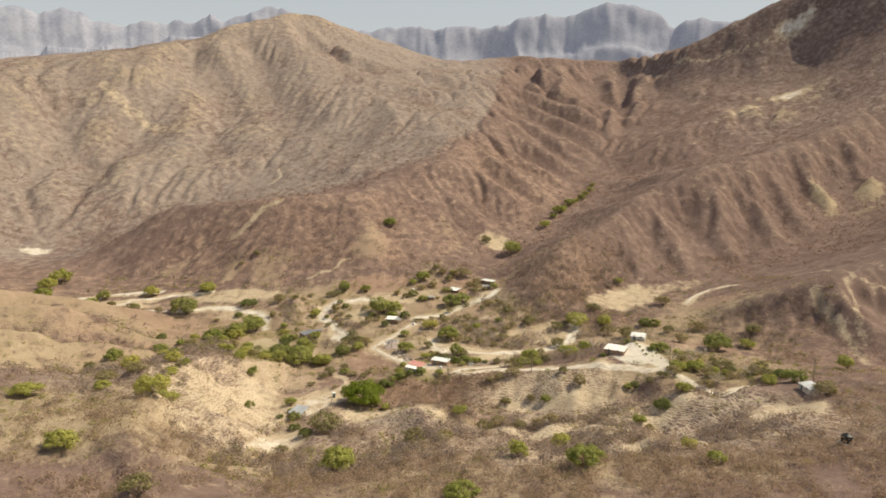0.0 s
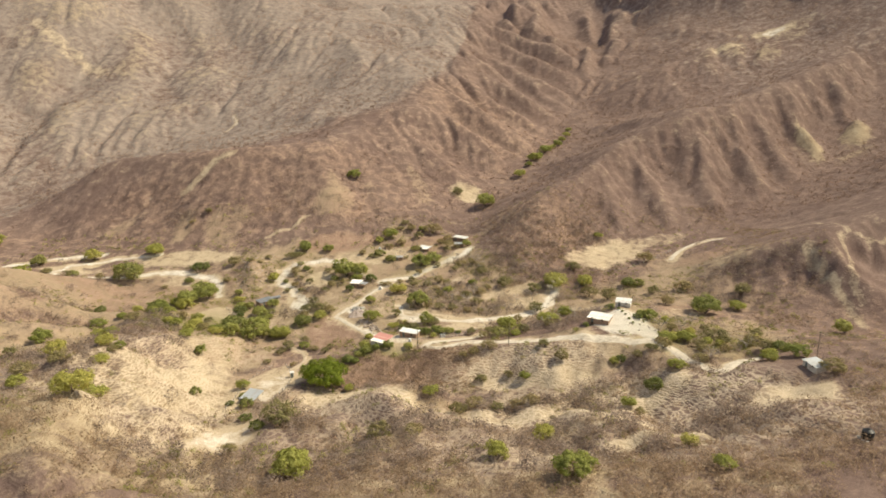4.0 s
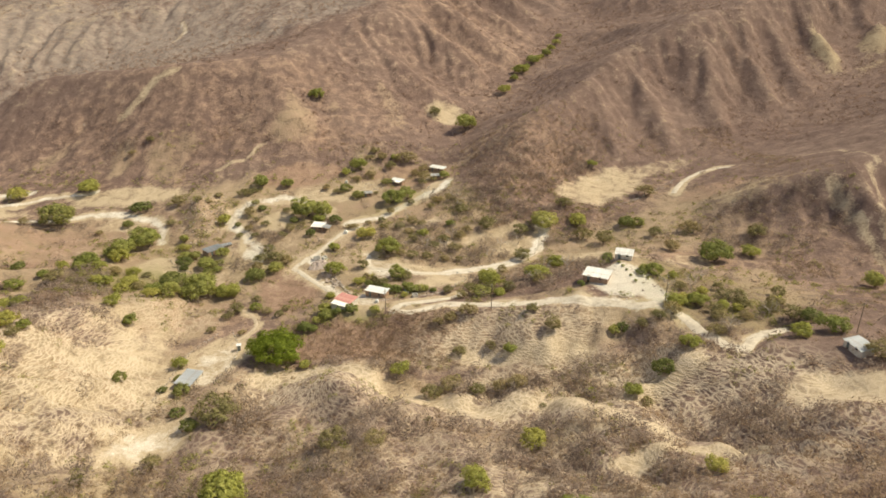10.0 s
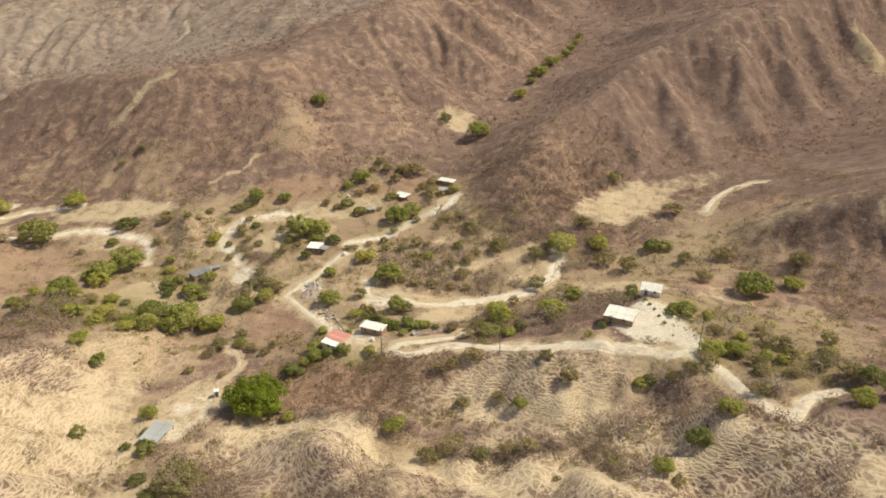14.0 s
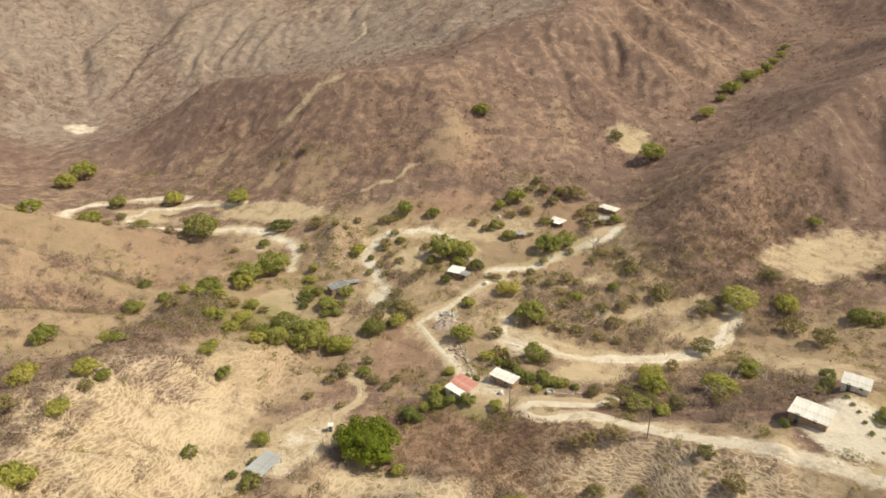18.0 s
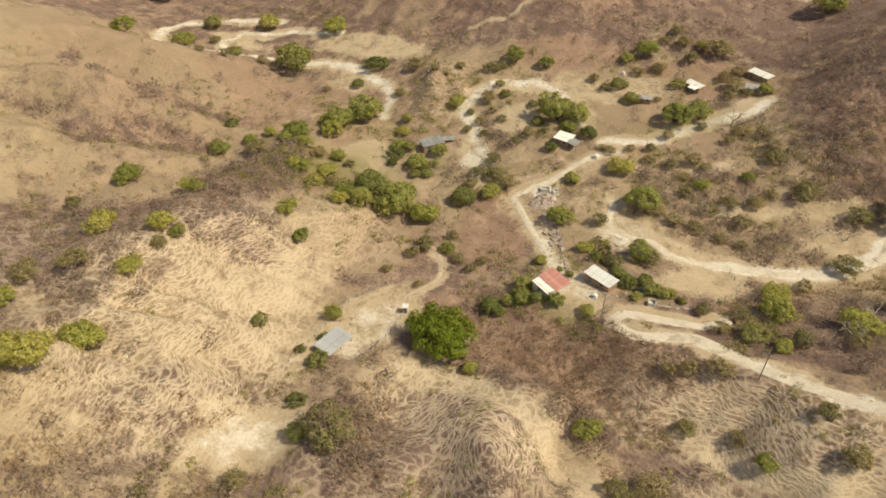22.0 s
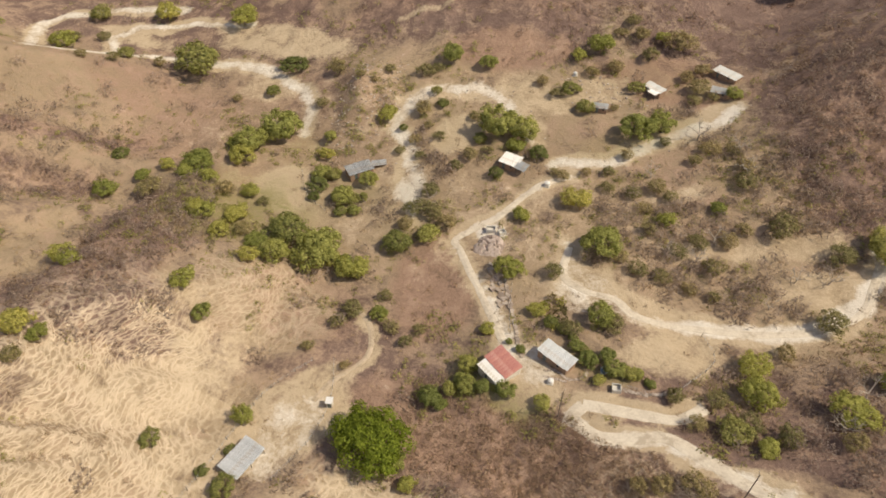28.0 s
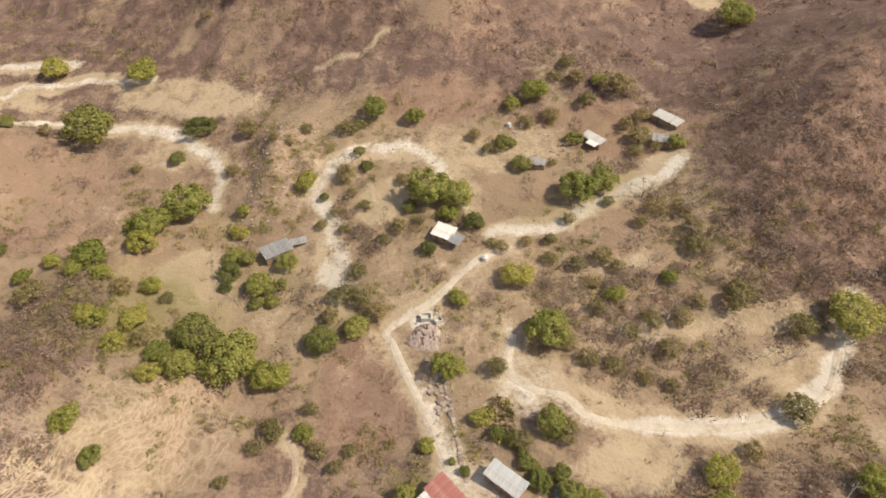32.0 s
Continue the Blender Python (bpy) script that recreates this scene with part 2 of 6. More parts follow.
GREY = tinted("leafless_twigs", (0.24, 0.185, 0.155), (0.50, 0.405, 0.335), 0.5)
TWIG = surface("pale_bark", (0.34, 0.29, 0.24), (0.58, 0.51, 0.44), 0.9, 3.0)
ROCK = surface("bare_rock", (0.34, 0.265, 0.225), (0.60, 0.50, 0.44), 0.9, 0.5, bump=0.6, depth=0.15, wear=(0.30, 0.235, 0.20))
STONE = tinted("field_stone", (0.26, 0.205, 0.17), (0.56, 0.48, 0.41), 0.0)
# distance haze on the far rock: blue-grey base colour plus a faint emission
RANGE = surface("hazy_far_rock", (0.21, 0.215, 0.265), (0.33, 0.325, 0.365), 1.0, 0.012, bump=0.0)
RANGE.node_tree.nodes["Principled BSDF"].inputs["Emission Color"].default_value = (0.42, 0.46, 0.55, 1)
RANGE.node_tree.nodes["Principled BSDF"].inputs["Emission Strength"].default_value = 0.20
BLACK = surface("black_plastic", (0.012, 0.012, 0.013), (0.03, 0.03, 0.032), 0.5, 2.0)
TIN = surface("galvanised_sheet", (0.36, 0.375, 0.385), (0.52, 0.53, 0.535), 0.55, 0.9, 0.15, wear=(0.42, 0.36, 0.31), per_object=0.22)
PALE_TIN = surface("new_galvanised_sheet", (0.50, 0.525, 0.545), (0.66, 0.675, 0.69), 0.55, 0.7, 0.1, wear=(0.50, 0.48, 0.46), per_object=0.12)
WHITE_TIN = surface("pale_sheet", (0.66, 0.66, 0.645), (0.81, 0.805, 0.785), 0.55, 0.8, 0.05, wear=(0.55, 0.50, 0.44), per_object=0.16)
RED_TIN = surface("red_sheet", (0.40, 0.155, 0.135), (0.53, 0.25, 0.22), 0.65, 0.8, 0.0, wear=(0.52, 0.31, 0.26), per_object=0.16)
PLASTER = surface("plaster", (0.55, 0.50, 0.43), (0.76, 0.72, 0.64), 0.9, 1.2, wear=(0.45, 0.37, 0.29))
ADOBE = surface("adobe", (0.26, 0.17, 0.115), (0.42, 0.29, 0.20), 0.95, 1.2)
CONCRETE = surface("concrete", (0.50, 0.48, 0.44), (0.70, 0.68, 0.63), 0.9, 1.0, wear=(0.40, 0.37, 0.33))
WOOD = surface("grey_wood", (0.12, 0.095, 0.075), (0.26, 0.21, 0.165), 0.9, 4.0)
DOOR = surface("painted_door", (0.10, 0.13, 0.13), (0.19, 0.22, 0.21), 0.7, 3.0)
BLUE = surface("blue_plastic", (0.12, 0.20, 0.30), (0.24, 0.34, 0.46), 0.5, 2.0)
SHADE_GLASS = surface("window_glass", (0.02, 0.025, 0.03), (0.05, 0.055, 0.06), 0.12, 2.0, bump=0.0)

# ---- the lie of the land: crest lines and valley lines in metres ----
LINES = []


def line(*pts):
    LINES.append(np.array(pts, float))


# far ridge with the peak, and the main divide
line((-620, 780, 191), (-503, 745, 184), (-440, 790, 196), (-380, 850, 219), (-345, 915, 234), (-300, 985, 272), (-252, 1050, 305), (-190, 1110, 302), (-98, 1195, 277), (17, 1250, 252), (121, 1144, 251), (230, 1130, 244), (286, 1114, 241), (330, 944, 239))
line((330, 944, 239), (400, 917, 274), (449, 893, 298), (520, 800, 298), (590, 720, 285), (700, 600, 280))
# front spur
line((-225, 488, 45), (-204, 496, 55), (-119, 474, 62), (-65, 474, 63), (-26, 520, 72), (4, 552, 87), (40, 640, 110), (65, 790, 150), (90, 950, 200), (121, 1144, 242))
line((-119, 474, 62), (-97, 448, 42), (-90, 415, 13))
line((-235, 440, 6), (-192, 428, 8), (-140, 412, 9), (-90, 404, 8))
line((-173, 461, 24), (-180, 440, 12))
line((-65, 474, 63), (-50, 440, 38), (-35, 412, 13))
line((-26, 520, 71), (-8, 470, 40), (8, 425, 13))
# rounded mound at the mouth of the north valley
line((37, 481, 31), (39, 483, 31.5), (41, 482, 31))
line((25, 478, 27), (28, 470, 24), (40, 467, 22.5), (51, 473, 25))
# valley behind the front spur
line((-340, 470, 6), (-312, 493, 9), (-250, 535, 28), (-170, 600, 58), (-112, 650, 90), (-65, 730, 132), (-20, 860, 180), (10, 1000, 225))
# north valley
line((25, 402, 8), (42, 470, 22), (75, 520, 36), (116, 572, 48), (140, 630, 62), (149, 680, 85), (173, 730, 101), (213, 800, 126), (246, 870, 153), (288, 940, 187))
# east spur of the north valley
line((58, 392, 20), (75, 412, 36), (110, 450, 50), (159, 498, 67), (212, 513, 86), (247, 530, 91), (291, 555, 102), (364, 600, 124), (417, 630, 139), (500, 680, 190), (560, 720, 260))
# second spur behind it, and the glen between the two
line((152, 676, 77), (198, 690, 95), (247, 700, 121), (308, 720, 137), (394, 760, 162), (440, 815, 200), (447, 855, 250), (449, 893, 298))
line((150, 645, 62), (207, 612, 74), (258, 612, 88), (324, 645, 110), (400, 690, 140))
# spurs and a hollow of the west mountain
line((-237, 1050, 302), (-190, 1000, 230), (-133, 950, 185), (-92, 900, 158))
line((-338, 915, 232), (-324, 840, 155), (-315, 760, 107), (-328, 700, 76), (-342, 620, 40))
line((520, 800, 298), (482, 782, 236), (440, 765, 184))
line((-293, 985, 271), (-255, 900, 190), (-193, 790, 108), (-158, 720, 76))
line((-280, 860, 165), (-257, 760, 92), (-236, 660, 54))
line((-441, 795, 196), (-406, 740, 136), (-389, 680, 82), (-378, 600, 38))
line((212, 513, 86), (212, 483, 61), (205, 440, 20))
line((237, 482, 64), (225, 440, 24))
# east valley and ridges
line((95, 385, 7), (130, 393, 9), (164, 402, 11), (200, 420, 14), (240, 440, 24), (300, 470, 40), (380, 520, 75))
line((307, 530, 45), (363, 544, 67), (420, 600, 110), (480, 640, 160))
line((135, 342, 6), (165, 335, 22), (190, 326, 33), (240, 335, 42), (320, 370, 70), (420, 430, 110), (600, 500, 180))
line((135, 318, 4), (165, 305, 7), (184, 297, 8))
line((225, 293, 11), (260, 300, 20))
line((190, 325, 33), (197, 309, 26), (205, 291, 15), (212, 275, 6))
line((176, 318, 16), (184, 303, 9))
line((212, 318, 21), (222, 298, 11))
line((122, 300, 3), (160, 285, 2), (210, 270, 4), (300, 240, 6))
line((200, 200, 30), (300, 170, 60), (420, 120, 90))


def ribs(crest, foot, count, lift, seed):
    """Spurs and creases that run from a crest line down to its foot, taking turns."""
    rng = np.random.RandomState(seed)

    def along(pts, f):
        pts = np.array(pts, float)
        s = np.r_[0, np.cumsum(np.hypot(*np.diff(pts[:, :2], axis=0).T))]
        return np.array([np.interp(f * s[-1], s, pts[:, k]) for k in range(3)])

    for k in range(2 * count - 1):
        f = (k + 0.5 + rng.uniform(-0.22, 0.22)) / (2 * count - 1)
        a, b = along(crest, f), along(foot, np.clip(f + rng.uniform(-0.03, 0.03), 0, 1))
        way = lift * (1 if k % 2 == 0 else -0.9) * rng.uniform(0.7, 1.25) * min(1.0, (a[2] - b[2]) / 70)
        bend = np.array([-(b - a)[1], (b - a)[0], 0]) * rng.uniform(-0.08, 0.08)
        m1, m2 = a + (b - a) * 0.33 + bend * 0.8, a + (b - a) * 0.68 + bend
        sag = 0.06 * (a[2] - b[2])
        line(tuple(a + (b - a) * 0.08), (m1[0], m1[1], m1[2] - sag + way * 0.8), (m2[0], m2[1], m2[2] - sag + way), tuple(a + (b - a) * 0.93 + (0, 0, way * 0.25)))


ribs([(-26, 520, 72), (4, 552, 87), (40, 640, 110), (65, 790, 150), (90, 950, 200)], [(48, 478, 24), (75, 520, 36), (116, 572, 50), (145, 660, 72), (175, 740, 104), (225, 830, 140)], 10, 15, 1)
ribs([(152, 676, 77), (198, 690, 95), (247, 700, 121), (308, 720, 137), (394, 760, 162)], [(150, 660, 66), (165, 735, 100), (205, 800, 125), (250, 860, 155), (320, 900, 190)], 6, 7.0, 2)
ribs([(85, 422, 40), (159, 498, 67), (212, 513, 86), (291, 555, 102), (364, 600, 124)], [(46, 462, 20), (116, 572, 48), (150, 642, 62), (258, 612, 86), (340, 650, 112)], 7, 6.0, 12)
ribs([(90, 428, 42), (159, 498, 67), (212, 513, 86), (291, 555, 102), (364, 600, 124)], [(88, 398, 10), (150, 408, 13), (200, 425, 16), (240, 445, 26), (330, 490, 50)], 8, 8.5, 3)
ribs([(-204, 496, 55), (-119, 474, 62), (-65, 474, 63), (-26, 520, 72)], [(-192, 432, 9), (-120, 412, 10), (-50, 402, 10), (20, 425, 14)], 4, 2.6, 4)
ribs([(-204, 496, 55), (-119, 476, 62), (-65, 476, 63), (4, 552, 87), (40, 640, 110), (65, 790, 150)], [(-270, 525, 22), (-170, 600, 58), (-112, 650, 90), (-65, 730, 132), (-20, 860, 180)], 8, 4, 5)
ribs([(-560, 740, 210), (-380, 850, 230), (-300, 985, 262), (-252, 1050, 304), (-98, 1195, 281), (17, 1250, 252)], [(-330, 500, 12), (-250, 545, 32), (-170, 612, 62), (-112, 665, 94), (-65, 745, 136), (0, 950, 215)], 9, 2.5, 6)
ribs([(121, 1144, 242), (230, 1130, 238), (286, 1114, 226), (330, 944, 210)], [(120, 900, 190), (190, 740, 112), (240, 835, 145), (290, 930, 190)], 8, 18, 7)
ribs([(247, 530, 91), (291, 555, 102), (364, 600, 124), (417, 630, 139)], [(262, 470, 34), (312, 520, 46), (370, 544, 69), (440, 600, 120)], 4, 3, 8)
ribs([(165, 335, 22), (190, 326, 33), (240, 335, 42), (320, 370, 70)], [(150, 312, 6), (190, 302, 9), (240, 300, 17), (320, 300, 30)], 4, 3, 9)
ribs([(-70, 140, 22), (-90, 175, 20), (-94, 211, 14), (-106, 250, 13), (-95, 268, 9)], [(-40, 190, -2), (-58, 215, -6), (-70, 232, -6), (-66, 262, -7), (-66, 285, -7)], 6, 3.0, 10)
# terraces and flats round the village
line((-13, 274, 0), (-1, 283, 0), (25, 290, 1), (45, 300, -2))
line((8, 270, 1), (40, 262, 5), (67, 258, 9), (85, 254, 10), (108, 228, 10))
line((66, 262, 11), (73, 267, 11), (84, 276, 14), (90, 284, 14), (97, 278, 12))
line((34, 310, -5), (60, 325, -3), (95, 330, 0))
line((45, 371, 8), (20, 365, 5), (-10, 360, 3), (-40, 372, 4))
line((-60, 392, 8), (-30, 400, 9), (5, 408, 11), (29, 412, 12))
line((-33, 247, -8), (-14, 248, -7), (1, 253, -8), (30, 248, -7))
line((10, 213, 3), (24, 212, 1), (36, 208, 2))
line((-36, 246, -7), (-20, 246, -5), (-8, 243, -4.5), (2, 237, -4), (14, 229, -4), (24, 223, -4), (33, 219, -3.5))
line((-20, 253, -9.5), (0, 247, -10.5), (14, 238, -10.5), (30, 231, -10), (45, 231, -7), (60, 226, -2))
line((38, 221, -4), (47, 219, -0.5), (56, 210, 2), (64, 201, 5), (71, 191, 9))
line((58, 219, -4), (68, 208, -1), (78, 197, 4))
line((67, 214, 6), (74, 216, 9.5), (84, 218, 11.5), (92, 216, 12))
line((66, 208, 0), (76, 207, 3), (90, 206, 7))
line((48, 243.5, -0.5), (56, 243, 0), (64, 241, 2))
line((50, 237, -6), (62, 235, -3), (72, 233, 1))
line((54, 178, 12), (64, 182, 14), (74, 182, 14), (84, 179, 15))
line((50, 187, 6), (66, 191, 7), (80, 189, 10))
line((-14, 232, -1), (-6, 222, 3), (0, 208, 5), (4, 195, 8))
line((-24, 228, -6), (-17, 214, -2), (-13, 200, 2))
line((20, 160, 14), (37, 158, 17), (80, 165, 18), (120, 180, 22))
line((-57, 207, -5), (-58, 215, -6), (-58, 245, -9), (-61, 280, -9), (-70, 305, -6))
line((-40, 225, -9), (-33, 300, -6), (-75, 325, -6), (-100, 350, -5), (-147, 349, -6))
line((-34, 197, -4), (-36, 180, 2), (-60, 170, 6), (-100, 130, 14))
line((-72, 228, -5), (-77, 244, -4), (-74, 262, -4), (-70, 282, -6))
line((52, 372, 11), (60, 392, 19))
line((-84, 365, 5), (-86, 372, 10.5), (-86, 377, 10.5), (-84, 392, 9))
line((-97, 372, 2), (-95, 361, -1), (-82, 353, -1.5), (-72, 359, 0.5), (-73, 370, 2))
# western hills
line((-60, 120, 24), (-90, 175, 20), (-94, 211, 14), (-106, 250, 13), (-90, 271, 8), (-75, 296, -4))
line((-330, 200, 60), (-240, 262, 36), (-205, 283, 26))
line((-222, 318, 14), (-195, 321, 6.5), (-170, 328, 0), (-148, 328, -3))
line((-205, 288, 26), (-186, 301, 20), (-170, 308, 14), (-150, 312, 6), (-130, 319, -1))
line((-196, 280, 13), (-180, 285, 7), (-165, 292, 2.5), (-146, 300, -1), (-128, 308, -3.5))
line((-205, 250, 28), (-166, 268, 16), (-150, 280, 9), (-137, 292, 5), (-132, 303, 0))
line((-160, 243, 12), (-140, 262, 3), (-125, 282, -2))
line((-106, 250, 13), (-117, 270, 10), (-113, 290, 3), (-104, 300, -2))
line((-300, 300, 45), (-238, 318, 27), (-218, 334, 22), (-198, 342, 17), (-182, 354, 9), (-160, 364, 2))
line((-222, 369, 2), (-165, 385, 0), (-158, 370, -1), (-110, 375, 0))
line((-300, 420, 5), (-222, 385, 3))
# rim
line((-1500, 0, 150), (-1200, 900, 240), (-700, 1500, 220), (0, 1690, 190), (700, 1500, 220), (1190, 900, 280), (1500, 0, 200))
line((-600, -300, 60), (0, -400, 30), (600, -300, 60))
line((-60, -100, 30), (0, 20, 20), (30, 90, 18))
line((-300, 60, 60), (-500, 300, 90), (-560, 550, 110), (-420, 620, 80))


def lattice_noise(x, y, scale, seed):
    """Smooth noise from 0 to 1 with features of that many metres."""
    table = np.random.RandomState(seed).rand(257, 257)
    u, v = np.asarray(x) / scale + 1000.37 * seed, np.asarray(y) / scale + 517.13 * seed
    i, j = np.floor(u).astype(int), np.floor(v).astype(int)
    f, g = u - i, v - j
    f, g = f * f * (3 - 2 * f), g * g * (3 - 2 * g)
    i, j = i % 256, j % 256
    return (table[j, i] * (1 - f) + table[j, i + 1] * f) * (1 - g) + (table[j + 1, i] * (1 - f) + table[j + 1, i + 1] * f) * g


def fractal(x, y, scale, seed, octaves=4):
    total, weight = 0, 0
    for k in range(octaves):
        total = total + lattice_noise(x, y, scale / 2**k, seed + k) * 0.5**k
        weight += 0.5**k
    return total / weight


def ramp(v, lo, hi):
    f = np.clip((v - lo) / (hi - lo), 0, 1)
    return f * f * (3 - 2 * f)


def doubled(h):
    m = 2 * h.shape[0] - 1
    k = np.arange(m) / 2
    lo = np.minimum(k.astype(int), h.shape[0] - 2)
    f = k - lo
    h = h[lo] * (1 - f)[:, None] + h[lo + 1] * f[:, None]
    return h[:, lo] * (1 - f) + h[:, lo + 1] * f


def relief(x0=-1000.0, y0=-500.0, size=2200.0):
    """Heights on a square lattice: crest and valley lines held, the slopes between them stretched like a skin."""
    seeds = []
    for pts in LINES:
        for a, b in zip(pts[:-1], pts[1:]):
            k = max(2, int(np.hypot(*(b - a)[:2]) / 2.0))
            seeds.append(a + (b - a) * np.linspace(0, 1, k)[:, None])
    seeds = np.concatenate(seeds)
    h = None
    for m, rounds in ((33, 300), (65, 200), (129, 200), (257, 160), (513, 120), (1025, 60)):
        step = size / (m - 1)
        i = np.round((seeds[:, 0] - x0) / step).astype(int)
        j = np.round((seeds[:, 1] - y0) / step).astype(int)
        ok = (i >= 0) & (i < m) & (j >= 0) & (j < m)
        total, count = np.zeros((m, m)), np.zeros((m, m))
        np.add.at(total, (j[ok], i[ok]), seeds[ok, 2])
        np.add.at(count, (j[ok], i[ok]), 1)
        held = count > 0
        fixed = total / np.maximum(count, 1)
        h = np.full((m, m), seeds[:, 2].mean()) if h is None else doubled(h)
        for _ in range(rounds):
            h[held] = fixed[held]
            p = np.pad(h, 1, mode="edge")
            h = 0.25 * (p[:-2, 1:-1] + p[2:, 1:-1] + p[1:-1, :-2] + p[1:-1, 2:])
        h[held] = 0.5 * h[held] + 0.5 * fixed[held]
    return h


def blurred(h, r, rounds=2):
    """Mean over a square of 2r + 1 cells, run twice."""
    for _ in range(rounds):
        for axis in (0, 1):
            pad = [(r + 1, r) if axis == k else (0, 0) for k in (0, 1)]
            c = np.cumsum(np.pad(h, pad, mode="edge"), axis)
            h = ((c[2 * r + 1:] - c[:-2 * r - 1]) if axis == 0 else (c[:, 2 * r + 1:] - c[:, :-2 * r - 1])) / (2 * r + 1)
    return h


def weathered(h, x0=-1000.0, y0=-500.0, size=2200.0, rounds=9, drops=70000, steps=60):
    """Rain runs down the slopes and cuts gullies between ribs."""
    rng = np.random.RandomState(5)
    m = h.shape[0]
    axis = np.arange(m) * size / (m - 1)
    gx, gy = np.meshgrid(axis + x0, axis + y0)
    gz, gw = np.gradient(h, size / (m - 1))
    rough = np.maximum(ramp(h, 10, 45), 0.7 * ramp(np.hypot(gz, gw), 0.22, 0.5))
    rough = rough * (1 - 0.6 * (1 - ramp(np.hypot((gx + 100) / 150, (gy - 470) / 75), 0.7, 1.2))) * (1 - 0.8 * (1 - ramp(np.hypot((gx + 190) / 100, (gy - 300) / 80), 0.7, 1.2)))
    high = ramp(h, 14, 45)
    west = ramp(h, 60, 100) * (1 - ramp(gx, -60, 60))
    h = h + (blurred(h, 2) - h) * high
    h = h + (blurred(h, 9) - h) * west * (1 - ramp(h, 180, 240))
    wx, wy = gx + 40 * (fractal(gx, gy, 90, 13, 2) - 0.5), gy + 40 * (fractal(gx, gy, 90, 23, 2) - 0.5)
    broad = 1 - np.abs(2 * fractal(wx, wy, 120, 19, 3) - 1)
    crags = 1 - np.abs(2 * fractal(wx, wy, 46, 3, 3) - 1)
    h = h + rough * ((9.0 + 7.0 * west) * ramp(h, 60, 140) * (broad - 0.72) + 5.0 * (crags - 0.72) + 3.0 * (fractal(gx, gy, 20, 9, 3) - 0.5))
    soft = (0.1 + 0.9 * rough) * (1 - 0.5 * west)
    for n in range(rounds):
        u = rng.uniform(190, m - 190, drops)
        v = rng.uniform(290, m - 150, drops)
        load, du, dv = np.zeros(drops), np.zeros(drops), np.zeros(drops)
        for s in range(steps):
            i, j = u.astype(int), v.astype(int)
            f, g = u - i, v - j
            k = j * m + i
            flat = h.ravel()
            a, b, c, d = flat[k], flat[k + 1], flat[k + m], flat[k + m + 1]
            here = (a * (1 - f) + b * f) * (1 - g) + (c * (1 - f) + d * f) * g
            sx, sy = (b - a) * (1 - g) + (d - c) * g, (c - a) * (1 - f) + (d - b) * f
            du, dv = 0.35 * du - 0.65 * sx, 0.35 * dv - 0.65 * sy
            long = np.sqrt(du * du + dv * dv) + 1e-9
            du, dv = du / long, dv / long
            u2, v2 = np.clip(u + du, 2, m - 4), np.clip(v + dv, 2, m - 4)
            i2, j2 = u2.astype(int), v2.astype(int)
            f2, g2 = u2 - i2, v2 - j2
            k2 = j2 * m + i2
            there = (flat[k2] * (1 - f2) + flat[k2 + 1] * f2) * (1 - g2) + (flat[k2 + m] * (1 - f2) + flat[k2 + m + 1] * f2) * g2
            fall = here - there
            room = np.clip(fall, 0.0, 2.0) * 1.1
            give = np.where(fall <= 0, np.minimum(load, -fall + 0.02), np.where(load > room, 0.35 * (load - room), -np.minimum(0.13 * (room - load), 0.5 * fall)))
            load -= give
            spot = np.concatenate([k, k + 1, k + m, k + m + 1])
            part_of = np.concatenate([(1 - f) * (1 - g), f * (1 - g), (1 - f) * g, f * g]) * np.tile(give, 4)
            h = h + np.bincount(spot, part_of, m * m).reshape(m, m) * soft
            u, v = u2, v2
    return h + (blurred(h, 1, 1) - h) * 0.6 * high


RELIEF = weathered(relief())
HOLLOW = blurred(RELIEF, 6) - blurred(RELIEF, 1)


def sample(field, x, y, x0=-1000.0, y0=-500.0, size=2200.0):
    m = field.shape[0] - 1
    u = np.clip((np.asarray(x, float) - x0) / size * m, 0, m - 1e-6)
    v = np.clip((np.asarray(y, float) - y0) / size * m, 0, m - 1e-6)
    i, j = u.astype(int), v.astype(int)
    f, g = u - i, v - j
    return (field[j, i] * (1 - f) + field[j, i + 1] * f) * (1 - g) + (field[j + 1, i] * (1 - f) + field[j + 1, i + 1] * f) * g


def ground_z(x, y):
    return sample(RELIEF, x, y)

# ---- plan of the ground: tracks, river beds, yards and fields ----
ROAD_EAST = [(7, 277), (5.5, 273.5), (11, 270), (18, 271.5), (24, 273.5), (30, 271), (41, 266), (57, 262), (72, 257), (84, 253), (90, 252), (94, 243), (97, 230), (100, 221), (109, 229), (117, 231)]
ROAD_SPUR = [(7, 277), (14, 277.5), (20, 278), (26, 279), (31, 284)]
VILLAGE_PATH = [(-12, 288), (-14, 291), (-20, 300), (-28, 311), (-33, 318), (-35.5, 320.5), (-32, 325), (-26, 331), (-22, 339), (-17, 347), (-10, 352)]
TRACK_EAST = [(-5, 325), (-4.5, 315), (2, 311), (9, 310.5), (15, 306.5), (26, 307.5), (43, 311), (58, 318), (67, 327), (71, 342), (74, 352)]
TRACK_LINK = [(7, 320), (9, 311)]
RIVER_NORTH = [(-16, 356), (-11, 358), (0, 362), (8, 370), (17, 377), (27, 383), (33, 392)]
RIVER_WEST = [(-50, 328), (-54, 338), (-60, 352), (-69, 364), (-68, 374), (-60, 382), (-48, 385), (-37, 380), (-25, 366)]
RIVER_FAR = [(-206, 355), (-222, 369), (-227, 379), (-225, 391), (-205, 401), (-180, 408)]
